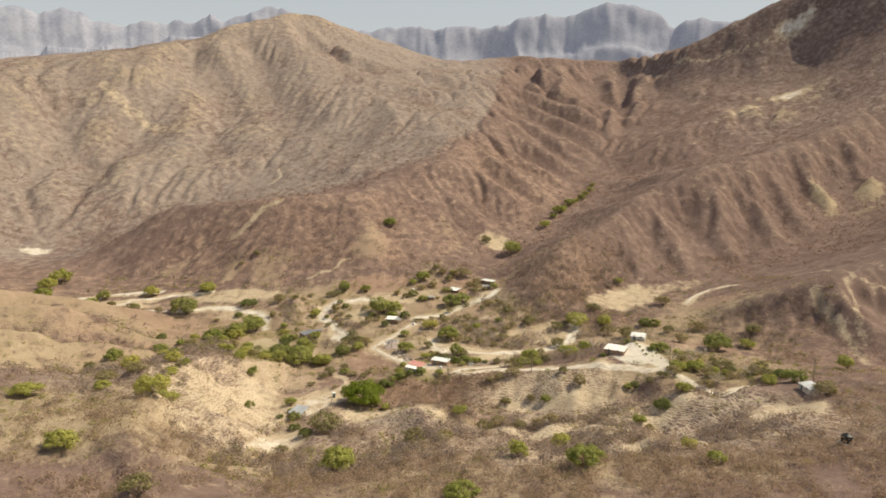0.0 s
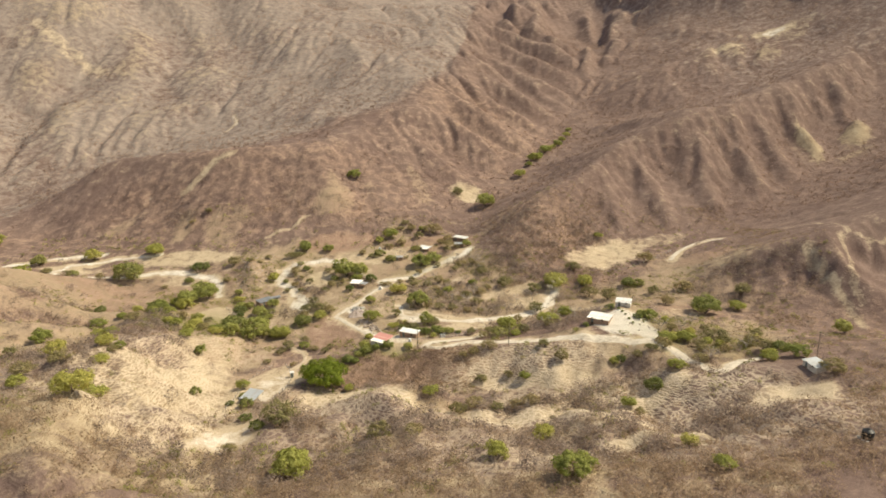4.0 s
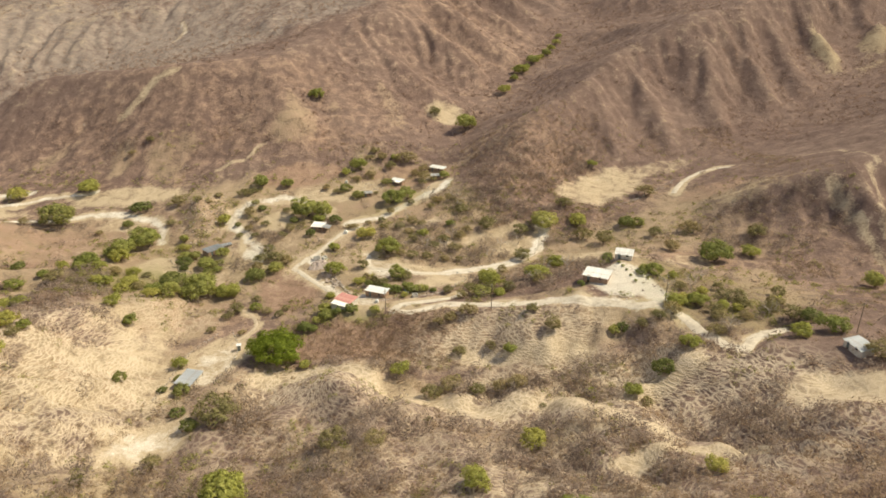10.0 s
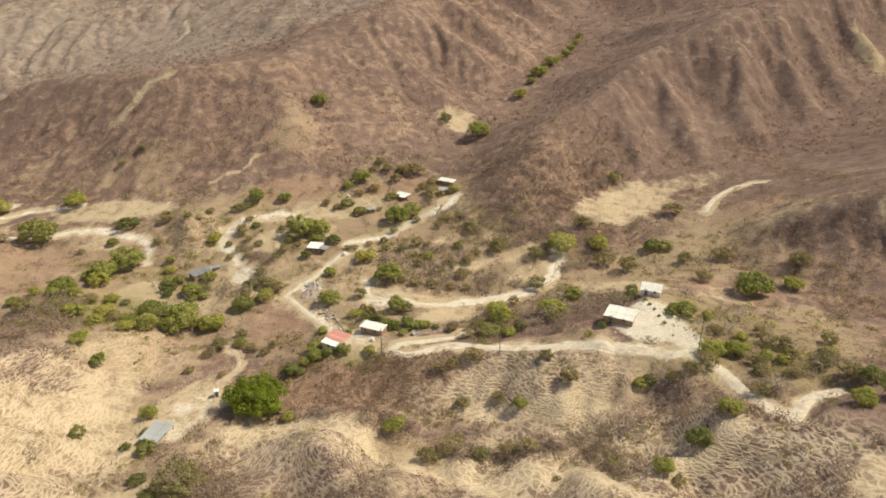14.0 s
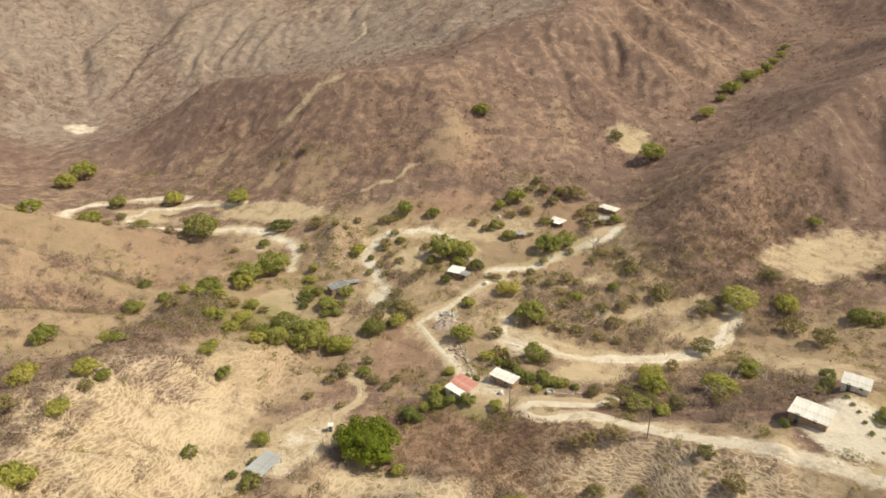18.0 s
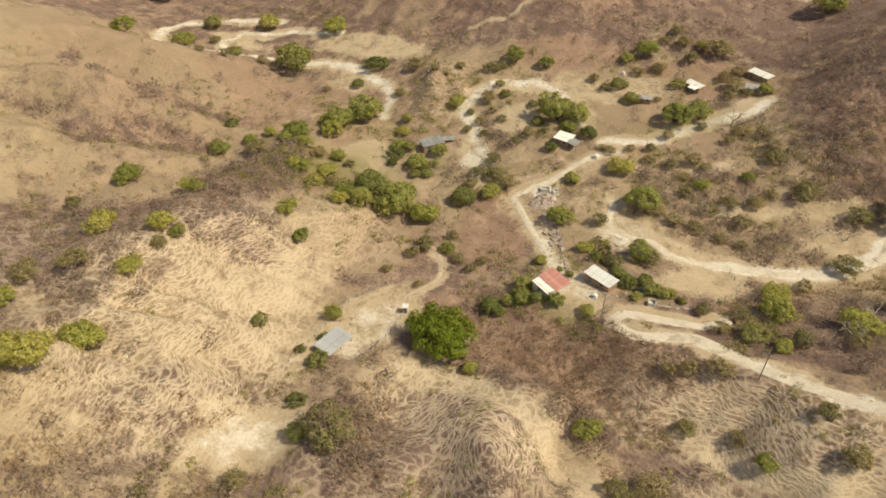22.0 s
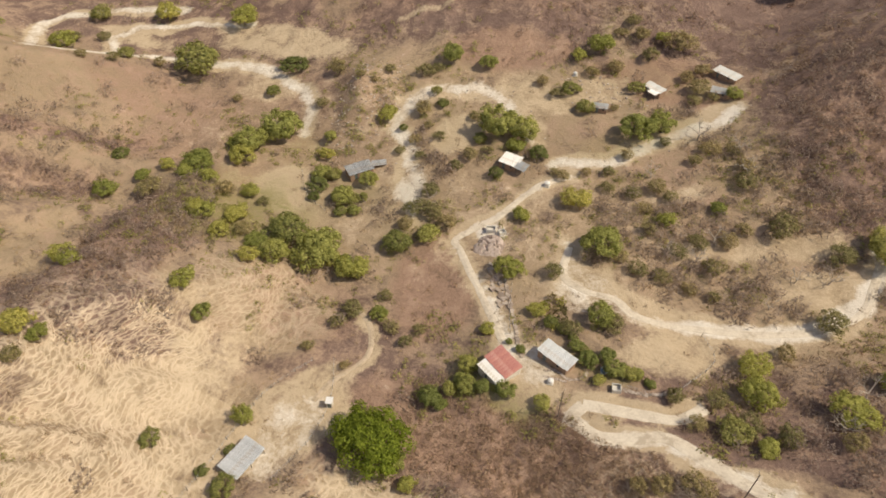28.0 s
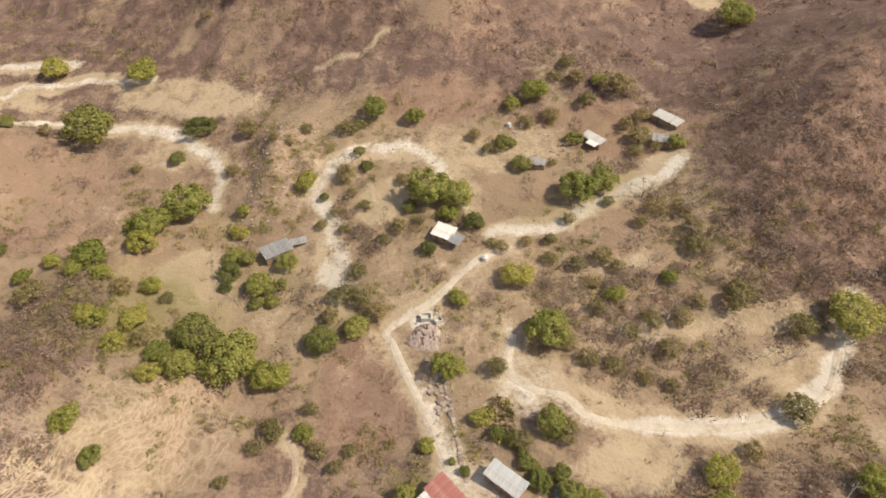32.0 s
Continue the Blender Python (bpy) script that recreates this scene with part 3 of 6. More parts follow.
RIVER_MEET = [(-203, 356), (-193, 366), (-180, 374), (-165, 378.5), (-143, 380), (-126, 381), (-108, 373), (-101, 364), (-99, 354)]
RIVER_UPPER = [(-188, 371), (-197, 381), (-191, 393), (-170, 401), (-146, 404)]
ROAD_NORTH_EAST = [(139, 363), (149, 377), (160, 387), (171, 391), (178, 387)]
SHED_LOOP = [(-52, 292), (-46, 287), (-43.5, 279), (-48, 271), (-50, 264)]
SHED_LANE = [(-63, 236), (-62.5, 247), (-61.5, 257), (-59, 266), (-52, 275)]


def off_line(x, y, pts):
    """How far each place lies from a line in plan."""
    best = np.full(np.shape(x), 1e9)
    for (ax, ay), (bx, by) in zip(pts[:-1], pts[1:]):
        dx, dy = bx - ax, by - ay
        s = np.clip(((x - ax) * dx + (y - ay) * dy) / (dx * dx + dy * dy), 0, 1)
        best = np.minimum(best, np.hypot(x - ax - s * dx, y - ay - s * dy))
    return best


def band(x, y, pts, half, soft):
    return 1 - ramp(off_line(x, y, pts), half, half + soft)


def patch(x, y, cx, cy, rx, ry, turn=0.0, soft=0.35):
    a = radians(turn)
    u, v = (x - cx) * math.cos(a) + (y - cy) * math.sin(a), -(x - cx) * math.sin(a) + (y - cy) * math.cos(a)
    return 1 - ramp(np.hypot(u / rx, v / ry), 1 - soft, 1 + soft)


def most(*masks):
    out = masks[0]
    for k in masks[1:]:
        out = np.maximum(out, k)
    return out


def west_hollows(x, y):
    """Thickets in the creases of the western hills."""
    return most(0.5 * band(x, y, [(-197, 283), (-173, 283), (-163, 296), (-148, 302)], 3, 7), 0.8 * band(x, y, [(-216, 320), (-184, 307)], 1.5, 4), 0.7 * band(x, y, [(-168, 311), (-158, 322), (-146, 331)], 2, 5), 0.5 * band(x, y, [(-152, 231), (-135, 241), (-124, 256), (-106, 256)], 4, 8),
                0.85 * patch(x, y, -111, 288, 13, 32, 10), 0.65 * patch(x, y, -97, 264, 11, 12), 0.4 * patch(x, y, -112, 222, 18, 24))


def land_cover(x, y):
    """Sand, straw, red soil, cattle paths and green, each from 0 to 1, and how thick the brush stands."""
    z = ground_z(x, y)
    wob = fractal(x, y, 17, 31, 4)
    x, y = x + 9 * (wob - 0.5), y + 9 * (fractal(x, y, 15, 41, 4) - 0.5)
    sand = most(band(x, y, ROAD_EAST, 1.3, 2.4), band(x, y, ROAD_SPUR, 1.6, 1.6), band(x, y, VILLAGE_PATH, 1.6, 1.8), 0.85 * band(x, y, TRACK_EAST, 2.0, 4.5), 0.7 * patch(x, y, 0, 313, 8, 9), band(x, y, TRACK_LINK, 0.8, 1.5),
                band(x, y, RIVER_NORTH, 1.6, 4.5), 0.8 * band(x, y, RIVER_WEST, 1.8, 5.0), band(x, y, RIVER_FAR, 1.6, 3.6), band(x, y, RIVER_MEET, 1.1, 3.0), 0.9 * band(x, y, RIVER_UPPER, 2.0, 3),
                band(x, y, ROAD_NORTH_EAST, 1.8, 2.0), 0.8 * band(x, y, SHED_LOOP, 0.9, 1.4), 0.75 * band(x, y, SHED_LANE, 1.0, 1.6),
                patch(x, y, 82, 268, 9, 8, 25), patch(x, y, 90, 261, 6, 9, 20), 0.9 * patch(x, y, -9, 283, 4, 5.5, 40), 0.85 * patch(x, y, -55, 252, 6, 12, -15), 0.85 * patch(x, y, -49.5, 259, 7, 15, -18), 0.75 * patch(x, y, -51, 268, 7, 8, -25),
                0.95 * patch(x, y, -58, 213, 14, 9.5, 40), 0.9 * patch(x, y, -90, 328, 12, 13, 20), 0.36 * patch(x, y, -82, 345, 58, 40), 0.42 * patch(x, y, -8, 330, 40, 24, 25), 0.85 * patch(x, y, -7.5, 284, 8, 7), 0.85 * band(x, y, [(-20, 302), (-16, 295), (-11, 287)], 1.8, 1.6), 0.62 * patch(x, y, -76, 250, 17, 34, 10) * ramp(fractal(x, y, 14, 71, 4), 0.36, 0.6), 0.62 * band(x, y, [(190, 323), (190, 313), (191, 303), (191, 290), (187, 275)], 1.0, 3), 0.5 * band(x, y, [(205, 325), (203, 314), (198, 300), (197, 290)], 0.8, 2.5), 0.55 * band(x, y, [(179, 386), (188, 373), (201, 367), (213, 358), (210, 327), (227, 324)], 0.5, 1.6), 0.7 * patch(x, y, 108, 197, 13, 8, -10), 0.72 * patch(x, y, 110, 382, 29, 16, 35), 0.5 * patch(x, y, 143, 401, 24, 7, 12), 0.85 * patch(x, y, -49, 362, 8, 8.5),
                0.75 * patch(x, y, 24, 297, 13, 8, 25), 0.9 * patch(x, y, -312, 493, 12, 7), 0.6 * patch(x, y, 106, 192, 12, 7, -20), 0.7 * patch(x, y, 36, 247, 14, 3.5, -8), 0.6 * patch(x, y, -7, 275, 6, 3.5, -20),
                0.8 * patch(x, y, -26, 325, 5, 4), 0.65 * patch(x, y, -10, 393, 14, 9, 20), 0.7 * patch(x, y, -30, 386, 16, 8, -15), 0.55 * patch(x, y, 25, 402, 10, 6), 0.6 * patch(x, y, 57, 330, 12, 7, 25), 0.55 * band(x, y, [(24, 333), (44, 340), (62, 347)], 2, 4), 0.85 * patch(x, y, -5, 278, 8, 5, -20), 0.8 * band(x, y, [(-5, 279), (-9, 287), (-14, 294)], 2, 2), 0.5 * patch(x, y, 20, 352, 14, 4, 30),
                0.62 * patch(x, y, 88, 305, 18, 9, -35), 0.7 * band(x, y, [(-158, 606), (-152, 618), (-160, 636)], 0.8, 2.5), 0.75 * patch(x, y, 385, 742, 22, 13), 0.65 * patch(x, y, 328, 727, 20, 9), 0.5 * band(x, y, [(-388, 760), (-345, 735), (-308, 720)], 3, 10),
                0.6 * band(x, y, [(304, 960), (349, 900), (396, 870), (438, 850)], 1.5, 3.5), 0.75 * patch(x, y, 39, 479, 12, 11), 0.5 * patch(x, y, 118, 296, 9, 12, -30), 0.8 * patch(x, y, 443, 860, 9, 26, 65),
                0.75 * patch(x, y, -125, 396, 30, 9, 5), 0.7 * patch(x, y, -190, 387, 16, 5), 0.6 * patch(x, y, -122, 372, 12, 6), 0.62 * band(x, y, [(-119, 472), (-128, 469), (-140, 463), (-147, 456)], 1.2, 3.5), 0.6 * band(x, y, [(-86, 412), (-71, 420), (-62, 426)], 0.6, 2), 0.5 * patch(x, y, -185, 388, 18, 5))
    straw = most(0.8 * patch(x, y, -74, 246, 20, 32, 10, 0.6), 0.6 * patch(x, y, -90, 228, 26, 34, 10, 0.6), 0.8 * patch(x, y, -72, 285, 16, 13, 0), 0.95 * patch(x, y, -185, 318, 75, 46, -12), 0.9 * patch(x, y, -240, 260, 90, 60), 0.7 * patch(x, y, -150, 280, 36, 34), 0.75 * patch(x, y, -15, 236, 38, 16, -8), 0.75 * patch(x, y, 55, 222, 42, 20, -8), 0.75 * patch(x, y, 10, 205, 62, 18), 0.6 * patch(x, y, -92, 188, 50, 36), 0.4 * patch(x, y, 20, 165, 110, 24), 0.55 * patch(x, y, 112, 262, 36, 34), 0.75 * patch(x, y, 136, 279, 13, 12), 0.5 * patch(x, y, 150, 352, 16, 7, 10),
                 0.75 * patch(x, y, 45, 253, 44, 11, -6), 0.82 * patch(x, y, -10, 345, 125, 56, 0, 0.6), 0.3 * patch(x, y, 40, 330, 50, 30, 0, 0.6), 0.35 * patch(x, y, 150, 350, 30, 16, -20), 0.5 * patch(x, y, 30, 420, 50, 20),
                 0.6 * patch(x, y, 312, 505, 42, 26, 20), 0.58 * patch(x, y, -111, 424, 14, 14), 0.85 * patch(x, y, -95.5, 346, 7, 8), 0.85 * patch(x, y, -119, 368, 9, 12, 10), 0.75 * patch(x, y, 56, 267, 15, 7, -10), 0.55 * band(x, y, [(-168, 462), (-178, 445), (-190, 432)], 3, 6), 0.32 * patch(x, y, -44, 446, 9, 18, 25), 0.28 * patch(x, y, 6, 470, 8, 22, 20), 0.45 * patch(x, y, -42, 444, 24, 9, 50), 0.55 * patch(x, y, -82, 443, 9, 7, 20), 0.5 * patch(x, y, -140, 428, 7, 11), 0.3 * patch(x, y, 120, 305, 40, 20, -20),
                 0.2 * patch(x, y, -330, 740, 190, 150, 0, 0.7), 0.2 * band(x, y, [(-503, 745), (-345, 915), (-252, 1050), (-150, 1140)], 10, 75), 0.3 * patch(x, y, 360, 720, 70, 40, 30))
    straw = straw * (0.45 + 0.65 * ramp(fractal(x, y, 30, 77, 4), 0.28, 0.6)) + 0.10 + 0.24 * (1 - ramp(z, 7, 17)) * ramp(y, 285, 315) * (1 - ramp(y, 400, 430))
    straw = most(straw, 0.62 * patch(x, y, -3, 288, 24, 16, 20), 0.95 * patch(x, y, -80, 252, 26, 46, 10, 0.5) * (0.38 + 0.62 * ramp(fractal(x, y, 17, 73, 5), 0.38, 0.58))) * (1 - 0.85 * patch(x, y, 85, 388, 45, 46))
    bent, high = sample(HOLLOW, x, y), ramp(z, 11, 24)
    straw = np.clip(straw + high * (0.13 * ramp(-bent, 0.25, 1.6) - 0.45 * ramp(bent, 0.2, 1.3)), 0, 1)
    # sunlit edges of the hummocks, put into the cover as paler sand and straw
    lit_brow = most(band(x, y, [(-36, 246), (-20, 246), (-8, 243), (2, 237), (14, 229), (24, 223), (33, 219)], 2.5, 4), band(x, y, [(38, 221), (47, 219), (56, 210), (64, 201), (71, 191)], 2, 4), band(x, y, [(67, 214), (74, 216), (84, 218)], 2, 3), band(x, y, [(48, 243.5), (64, 241)], 2, 3), band(x, y, [(54, 178), (64, 182), (84, 179)], 2, 3.5))
    sand = np.maximum(sand, 0.62 * lit_brow)
    straw = np.maximum(straw, 0.85 * lit_brow) * (1 - 0.85 * np.clip(west_hollows(x, y), 0, 1))
    red = most(0.6 * patch(x, y, -108, 350, 60, 36, 8), 0.48 * patch(x, y, -10, 345, 60, 40, 10), 0.42 * patch(x, y, -185, 330, 80, 45, -12), 0.4 * patch(x, y, 136, 279, 13, 12), 0.45 * patch(x, y, 80, 395, 36, 40), 0.42 * patch(x, y, -95, 452, 130, 44, 5), 0.3 * patch(x, y, 30, 520, 70, 80), 0.8 * patch(x, y, -42, 405, 24, 10, 15), 0.45 * patch(x, y, -110, 420, 16, 16), 0.5 * patch(x, y, -38, 436, 20, 15, 30), 0.7 * patch(x, y, -62, 346, 7, 8), 0.75 * patch(x, y, 12, 402, 30, 15), 0.35 * patch(x, y, -150, 330, 50, 24, -15), 0.72 * patch(x, y, -22, 265, 26, 12, -10),
               0.62 * patch(x, y, -150, 352, 40, 14, -10), 0.75 * patch(x, y, 8, 262, 17, 10), 0.85 * patch(x, y, -36, 305, 13, 20, 15), 0.5 * patch(x, y, -64, 288, 18, 11, -10), 0.36 * (1 - ramp(z, 9, 20)) * ramp(y, 200, 240), 0.6 * patch(x, y, 155, 357, 20, 9, 5), 0.6 * patch(x, y, 122, 300, 16, 10, -20), 0.2 * patch(x, y, -30, 500, 90, 60), 0.4 * patch(x, y, 60, 590, 70, 60), 0.55 * patch(x, y, -76, 366, 9, 14))
    paths = most(0.9 * patch(x, y, -88, 234, 28, 42, 10), 0.75 * patch(x, y, -78, 212, 20, 14, -20), patch(x, y, -20, 238, 26, 14, -12), patch(x, y, 55, 222, 44, 20, -8), 0.9 * patch(x, y, 40, 253, 34, 10, -6), 0.6 * patch(x, y, -8, 215, 42, 22, -8),
                 patch(x, y, 80, 208, 34, 16, -10), 0.75 * patch(x, y, 60, 182, 75, 20), 0.5 * patch(x, y, -75, 285, 16, 12), 0.8 * patch(x, y, 24, 260, 14, 9), 0.45 * patch(x, y, -120, 225, 30, 26))
    straw = straw * (1 - 0.4 * paths * (1 - lit_brow) * ramp(x, -60, -30))
    green = most(0.35 * patch(x, y, -95.5, 346, 7, 8), 0.4 * patch(x, y, 108, 255, 24, 24), 0.7 * patch(x, y, -17, 281, 6, 9, 20), 0.7 * patch(x, y, -9, 274, 9, 3, -20), 0.75 * patch(x, y, 9, 288, 9, 4, -25), 0.4 * patch(x, y, -72, 331, 10, 7), 0.2 * patch(x, y, -30, 358, 14, 9), 0.2 * patch(x, y, 10, 402, 24, 10), 0.2 * patch(x, y, -50, 330, 12, 14), 0.4 * patch(x, y, 5, 372, 22, 6, 30), 0.45 * patch(x, y, -100, 318, 26, 14), 0.75 * patch(x, y, -98, 312, 24, 14), 0.5 * patch(x, y, 100, 285, 12, 10, -40), 0.1 * patch(x, y, -95, 345, 25, 18), 0.1 * patch(x, y, -55, 355, 25, 20))
    brush = 0.09 + 1.0 * ramp(z, 13, 32)
    brush = np.maximum(brush, most(1.3 * patch(x, y, 74, 384, 38, 48, 0), 1.0 * patch(x, y, 62, 301, 18, 15), 1.1 * patch(x, y, 5, 262, 18, 8, 8), 0.85 * patch(x, y, -33, 303, 10, 24, 15), 0.8 * patch(x, y, 36, 284, 14, 8, -20),
                                   0.95 * patch(x, y, 36, 336, 36, 16, 20), 0.4 * patch(x, y, 30, 183, 70, 12, 0), 0.2 * patch(x, y, 0, 208, 40, 14, 0), 0.9 * patch(x, y, 85, 232, 18, 8, -10), 1.2 * patch(x, y, 158, 318, 34, 13, -8), 0.9 * patch(x, y, 158, 290, 14, 9), 0.75 * patch(x, y, 95, 165, 60, 18),
                                   0.3 * patch(x, y, 130, 260, 40, 25)))
    brush = brush * (1 - high + high * (0.35 + 1.3 * ramp(bent, -0.7, 1.1)))
    smooth_hill = most(patch(x, y, -190, 322, 70, 40, -12), patch(x, y, -250, 270, 80, 60), patch(x, y, -78, 245, 22, 34, 10), patch(x, y, -150, 285, 40, 40))
    brush = brush * (1 - 0.94 * smooth_hill)
    brush = np.maximum(brush, west_hollows(x, y))
    gully = most(band(x, y, [(-22, 254), (0, 248), (14, 239), (30, 233), (45, 232), (60, 227)], 2.5, 3), band(x, y, [(58, 219), (68, 208), (78, 197)], 2.5, 3), band(x, y, [(50, 236), (72, 232)], 2, 3), band(x, y, [(-40, 232), (-30, 215), (-20, 200)], 4, 5), band(x, y, [(36, 205), (44, 208), (52, 198)], 2, 4))
    gully = np.maximum(gully, 0.9 * (1 - ramp(mound(x, y), 0.02, 0.10)) * most(patch(x, y, 40, 212, 105, 36, -6), 0.5 * patch(x, y, -165, 295, 60, 50)))
    brush = np.maximum(brush, gully)
    brush = np.maximum(brush * (1 - 0.75 * np.clip(straw - 0.25, 0, 1)), west_hollows(x, y)) * (1 - ramp(sand, 0.3, 0.6)) * (1 - 0.45 * red)
    return sand, np.clip(straw, 0, 1), red, paths, green, np.clip(brush, 0.03, 1.3)


def hazy_soil_cover(x, y):
    """Pale grey of the west mountain and upper slopes: stony soil with painted haze."""
    w = fractal(x, y, 60, 37, 4)
    behind = ramp(y - np.interp(x, [-420, -270, -225, -119, -26, 4, 40, 65, 120], [400, 425, 500, 488, 540, 570, 660, 800, 1150]), 0, 60) * (1 - ramp(x, 40, 160))
    spur = 0.12 * patch(x, y, -120, 455, 130, 55, 8) + 0.2 * patch(x, y, 40, 560, 90, 110)
    return np.clip(0.75 * behind + (1 - behind) * spur * (0.4 + 1.2 * w) + 0.35 * ramp(x, 180, 330) * ramp(y, 520, 660) + 0.9 * (w - 0.5) * behind, 0, 1)


def gravel_cover(x, y):
    """Washed pale gravel and trodden chalky ground."""
    x, y = x + 5 * (fractal(x, y, 11, 33, 4) - 0.5), y + 5 * (fractal(x, y, 12, 43, 4) - 0.5)
    return most(0.75 * band(x, y, ROAD_EAST, 0.8, 1.8), 0.68 * band(x, y, RIVER_NORTH, 0.8, 3.2), 0.7 * band(x, y, RIVER_WEST, 0.8, 3.0), 0.7 * band(x, y, RIVER_FAR, 1.0, 2.5), 0.7 * band(x, y, RIVER_MEET, 0.9, 2.2), 0.7 * band(x, y, RIVER_UPPER, 0.5, 2.2), 0.7 * band(x, y, VILLAGE_PATH, 0.3, 1.2),
                0.85 * band(x, y, TRACK_EAST[5:], 1.2, 2.8), 0.45 * band(x, y, TRACK_EAST, 0.6, 2.8), 0.55 * patch(x, y, -7.5, 284, 7, 6), 0.6 * band(x, y, [(-20, 302), (-16, 295), (-11, 287)], 1.2, 1.4), 0.45 * patch(x, y, 0, 312, 7, 8), 1.1 * patch(x, y, 82.5, 267.5, 10, 9, 25), patch(x, y, 90, 261, 5, 10, 20), 0.36 * patch(x, y, -57, 213, 12, 7.5, 40), 0.6 * patch(x, y, -312, 493, 13, 8), 0.9 * patch(x, y, -26, 325, 4, 3), 0.42 * patch(x, y, -53, 252, 6, 12, -15), 0.7 * patch(x, y, -55, 337, 4, 8, -15),
                0.4 * band(x, y, [(-158, 606), (-152, 618), (-160, 636)], 0.8, 2), 0.7 * patch(x, y, 110, 229, 6, 2.5, 20), 0.5 * patch(x, y, 385, 742, 16, 8), 0.6 * patch(x, y, 443, 860, 7, 22, 65))


def mesh_of(name, verts, faces, material, smooth=False):
    me = bpy.data.meshes.new(name)
    verts, faces = np.ascontiguousarray(verts, np.float32), np.ascontiguousarray(faces, np.int32)
    n, k = faces.shape
    me.vertices.add(len(verts))
    me.vertices.foreach_set("co", verts.ravel())
    me.loops.add(n * k)
    me.loops.foreach_set("vertex_index", faces.ravel())
    me.polygons.add(n)
    me.polygons.foreach_set("loop_start", np.arange(0, n * k, k, dtype=np.int32))
    me.update(calc_edges=True)
    me.polygons.foreach_set("use_smooth", np.full(n, smooth))
    me.materials.append(material)
    return me


def spaced(lo, hi, fine_lo, fine_hi, fine, shown_lo, shown_hi, grow=1.010, away=1.07):
    """Lattice lines: fine in the valley, widening slowly over the slopes in sight and fast beyond them."""
    mid = list(np.arange(fine_lo, fine_hi + 1e-6, fine))
    low, high, a, b, step = [], [], fine_lo, mid[-1], fine
    while a > lo:
        step = min(step * (grow if a > shown_lo else away), 160)
        a -= step
        low.append(a)
    step = fine
    while b < hi:
        step = min(step * (grow if b < shown_hi else away), 160)
        b += step
        high.append(b)
    return np.array(low[::-1] + mid + high)


def mound(x, y):
    """Rounded knolls with creases between them, from 0 in a crease up."""
    return np.abs(2 * fractal(x, y, 34, 63, 3) - 1)


def lie(x, y):
    """The finished ground: the relief with hummocks, cut banks and trodden steps."""
    z = ground_z(x, y)
    near = 1 - ramp(np.hypot(np.asarray(x) - 0, np.asarray(y) - 300), 350, 600)
    flat = most(band(x, y, ROAD_EAST, 3, 3), band(x, y, RIVER_NORTH, 4, 3), patch(x, y, 82, 268, 10, 9, 25), patch(x, y, -9, 283, 9, 7), band(x, y, TRACK_EAST, 3, 3), patch(x, y, -55, 255, 10, 15))
    rough = (1 - flat) * near
    knolls = most(patch(x, y, 40, 215, 105, 42, -6), 0.8 * patch(x, y, -90, 235, 34, 50, 10), 0.7 * patch(x, y, -165, 295, 70, 55))
    z = z + rough * knolls * (10.0 * mound(x, y) - 2.2)
    z = z + rough * (1.2 * (fractal(x, y, 21, 61, 3) - 0.5) + 0.7 * (fractal(x, y, 5.5, 71, 2) - 0.5))
    return z


xs, ys = spaced(-4400, 4400, -230, 215, 1.7, -640, 600), spaced(-2500, 4400, 150, 480, 1.7, 130, 1270)
GX, GY = np.meshgrid(xs, ys)
GZ = lie(GX, GY)
GZ = np.where(np.hypot(GX, GY) > 1500, GZ * (1 - 0.6 * ramp(np.hypot(GX, GY), 1500, 2600)), GZ)
index = np.arange(GX.size).reshape(GX.shape)
quads = np.stack([index[:-1, :-1], index[:-1, 1:], index[1:, 1:], index[1:, :-1]], -1).reshape(-1, 4)
ground_mesh = mesh_of("ground", np.stack([GX, GY, GZ], -1).reshape(-1, 3), quads, EARTH, True)
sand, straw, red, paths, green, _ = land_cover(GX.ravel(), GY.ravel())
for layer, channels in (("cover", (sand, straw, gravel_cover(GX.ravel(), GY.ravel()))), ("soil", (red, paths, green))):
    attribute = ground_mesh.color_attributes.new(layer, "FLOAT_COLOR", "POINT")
    attribute.data.foreach_set("color", np.stack([*channels, hazy_soil_cover(GX.ravel(), GY.ravel())], -1).astype(np.float32).ravel())
ground = tagged(new("ground", ground_mesh), "dry valley floor and eroded brown hillsides", "ground", kind="structure")


def on_ground(x, y):
    """Height of the sheet at a place, as its mesh has it."""
    i = int(np.clip(np.searchsorted(xs, x) - 1, 0, len(xs) - 2))
    j = int(np.clip(np.searchsorted(ys, y) - 1, 0, len(ys) - 2))
    f, g = (x - xs[i]) / (xs[i + 1] - xs[i]), (y - ys[j]) / (ys[j + 1] - ys[j])
    return float((GZ[j, i] * (1 - f) + GZ[j, i + 1] * f) * (1 - g) + (GZ[j + 1, i] * (1 - f) + GZ[j + 1, i + 1] * f) * g)


def on_ground_all(x, y):
    i = np.clip(np.searchsorted(xs, x) - 1, 0, len(xs) - 2)
    j = np.clip(np.searchsorted(ys, y) - 1, 0, len(ys) - 2)
    f, g = (x - xs[i]) / (xs[i + 1] - xs[i]), (y - ys[j]) / (ys[j + 1] - ys[j])
    return (GZ[j, i] * (1 - f) + GZ[j, i + 1] * f) * (1 - g) + (GZ[j + 1, i] * (1 - f) + GZ[j + 1, i + 1] * f) * g


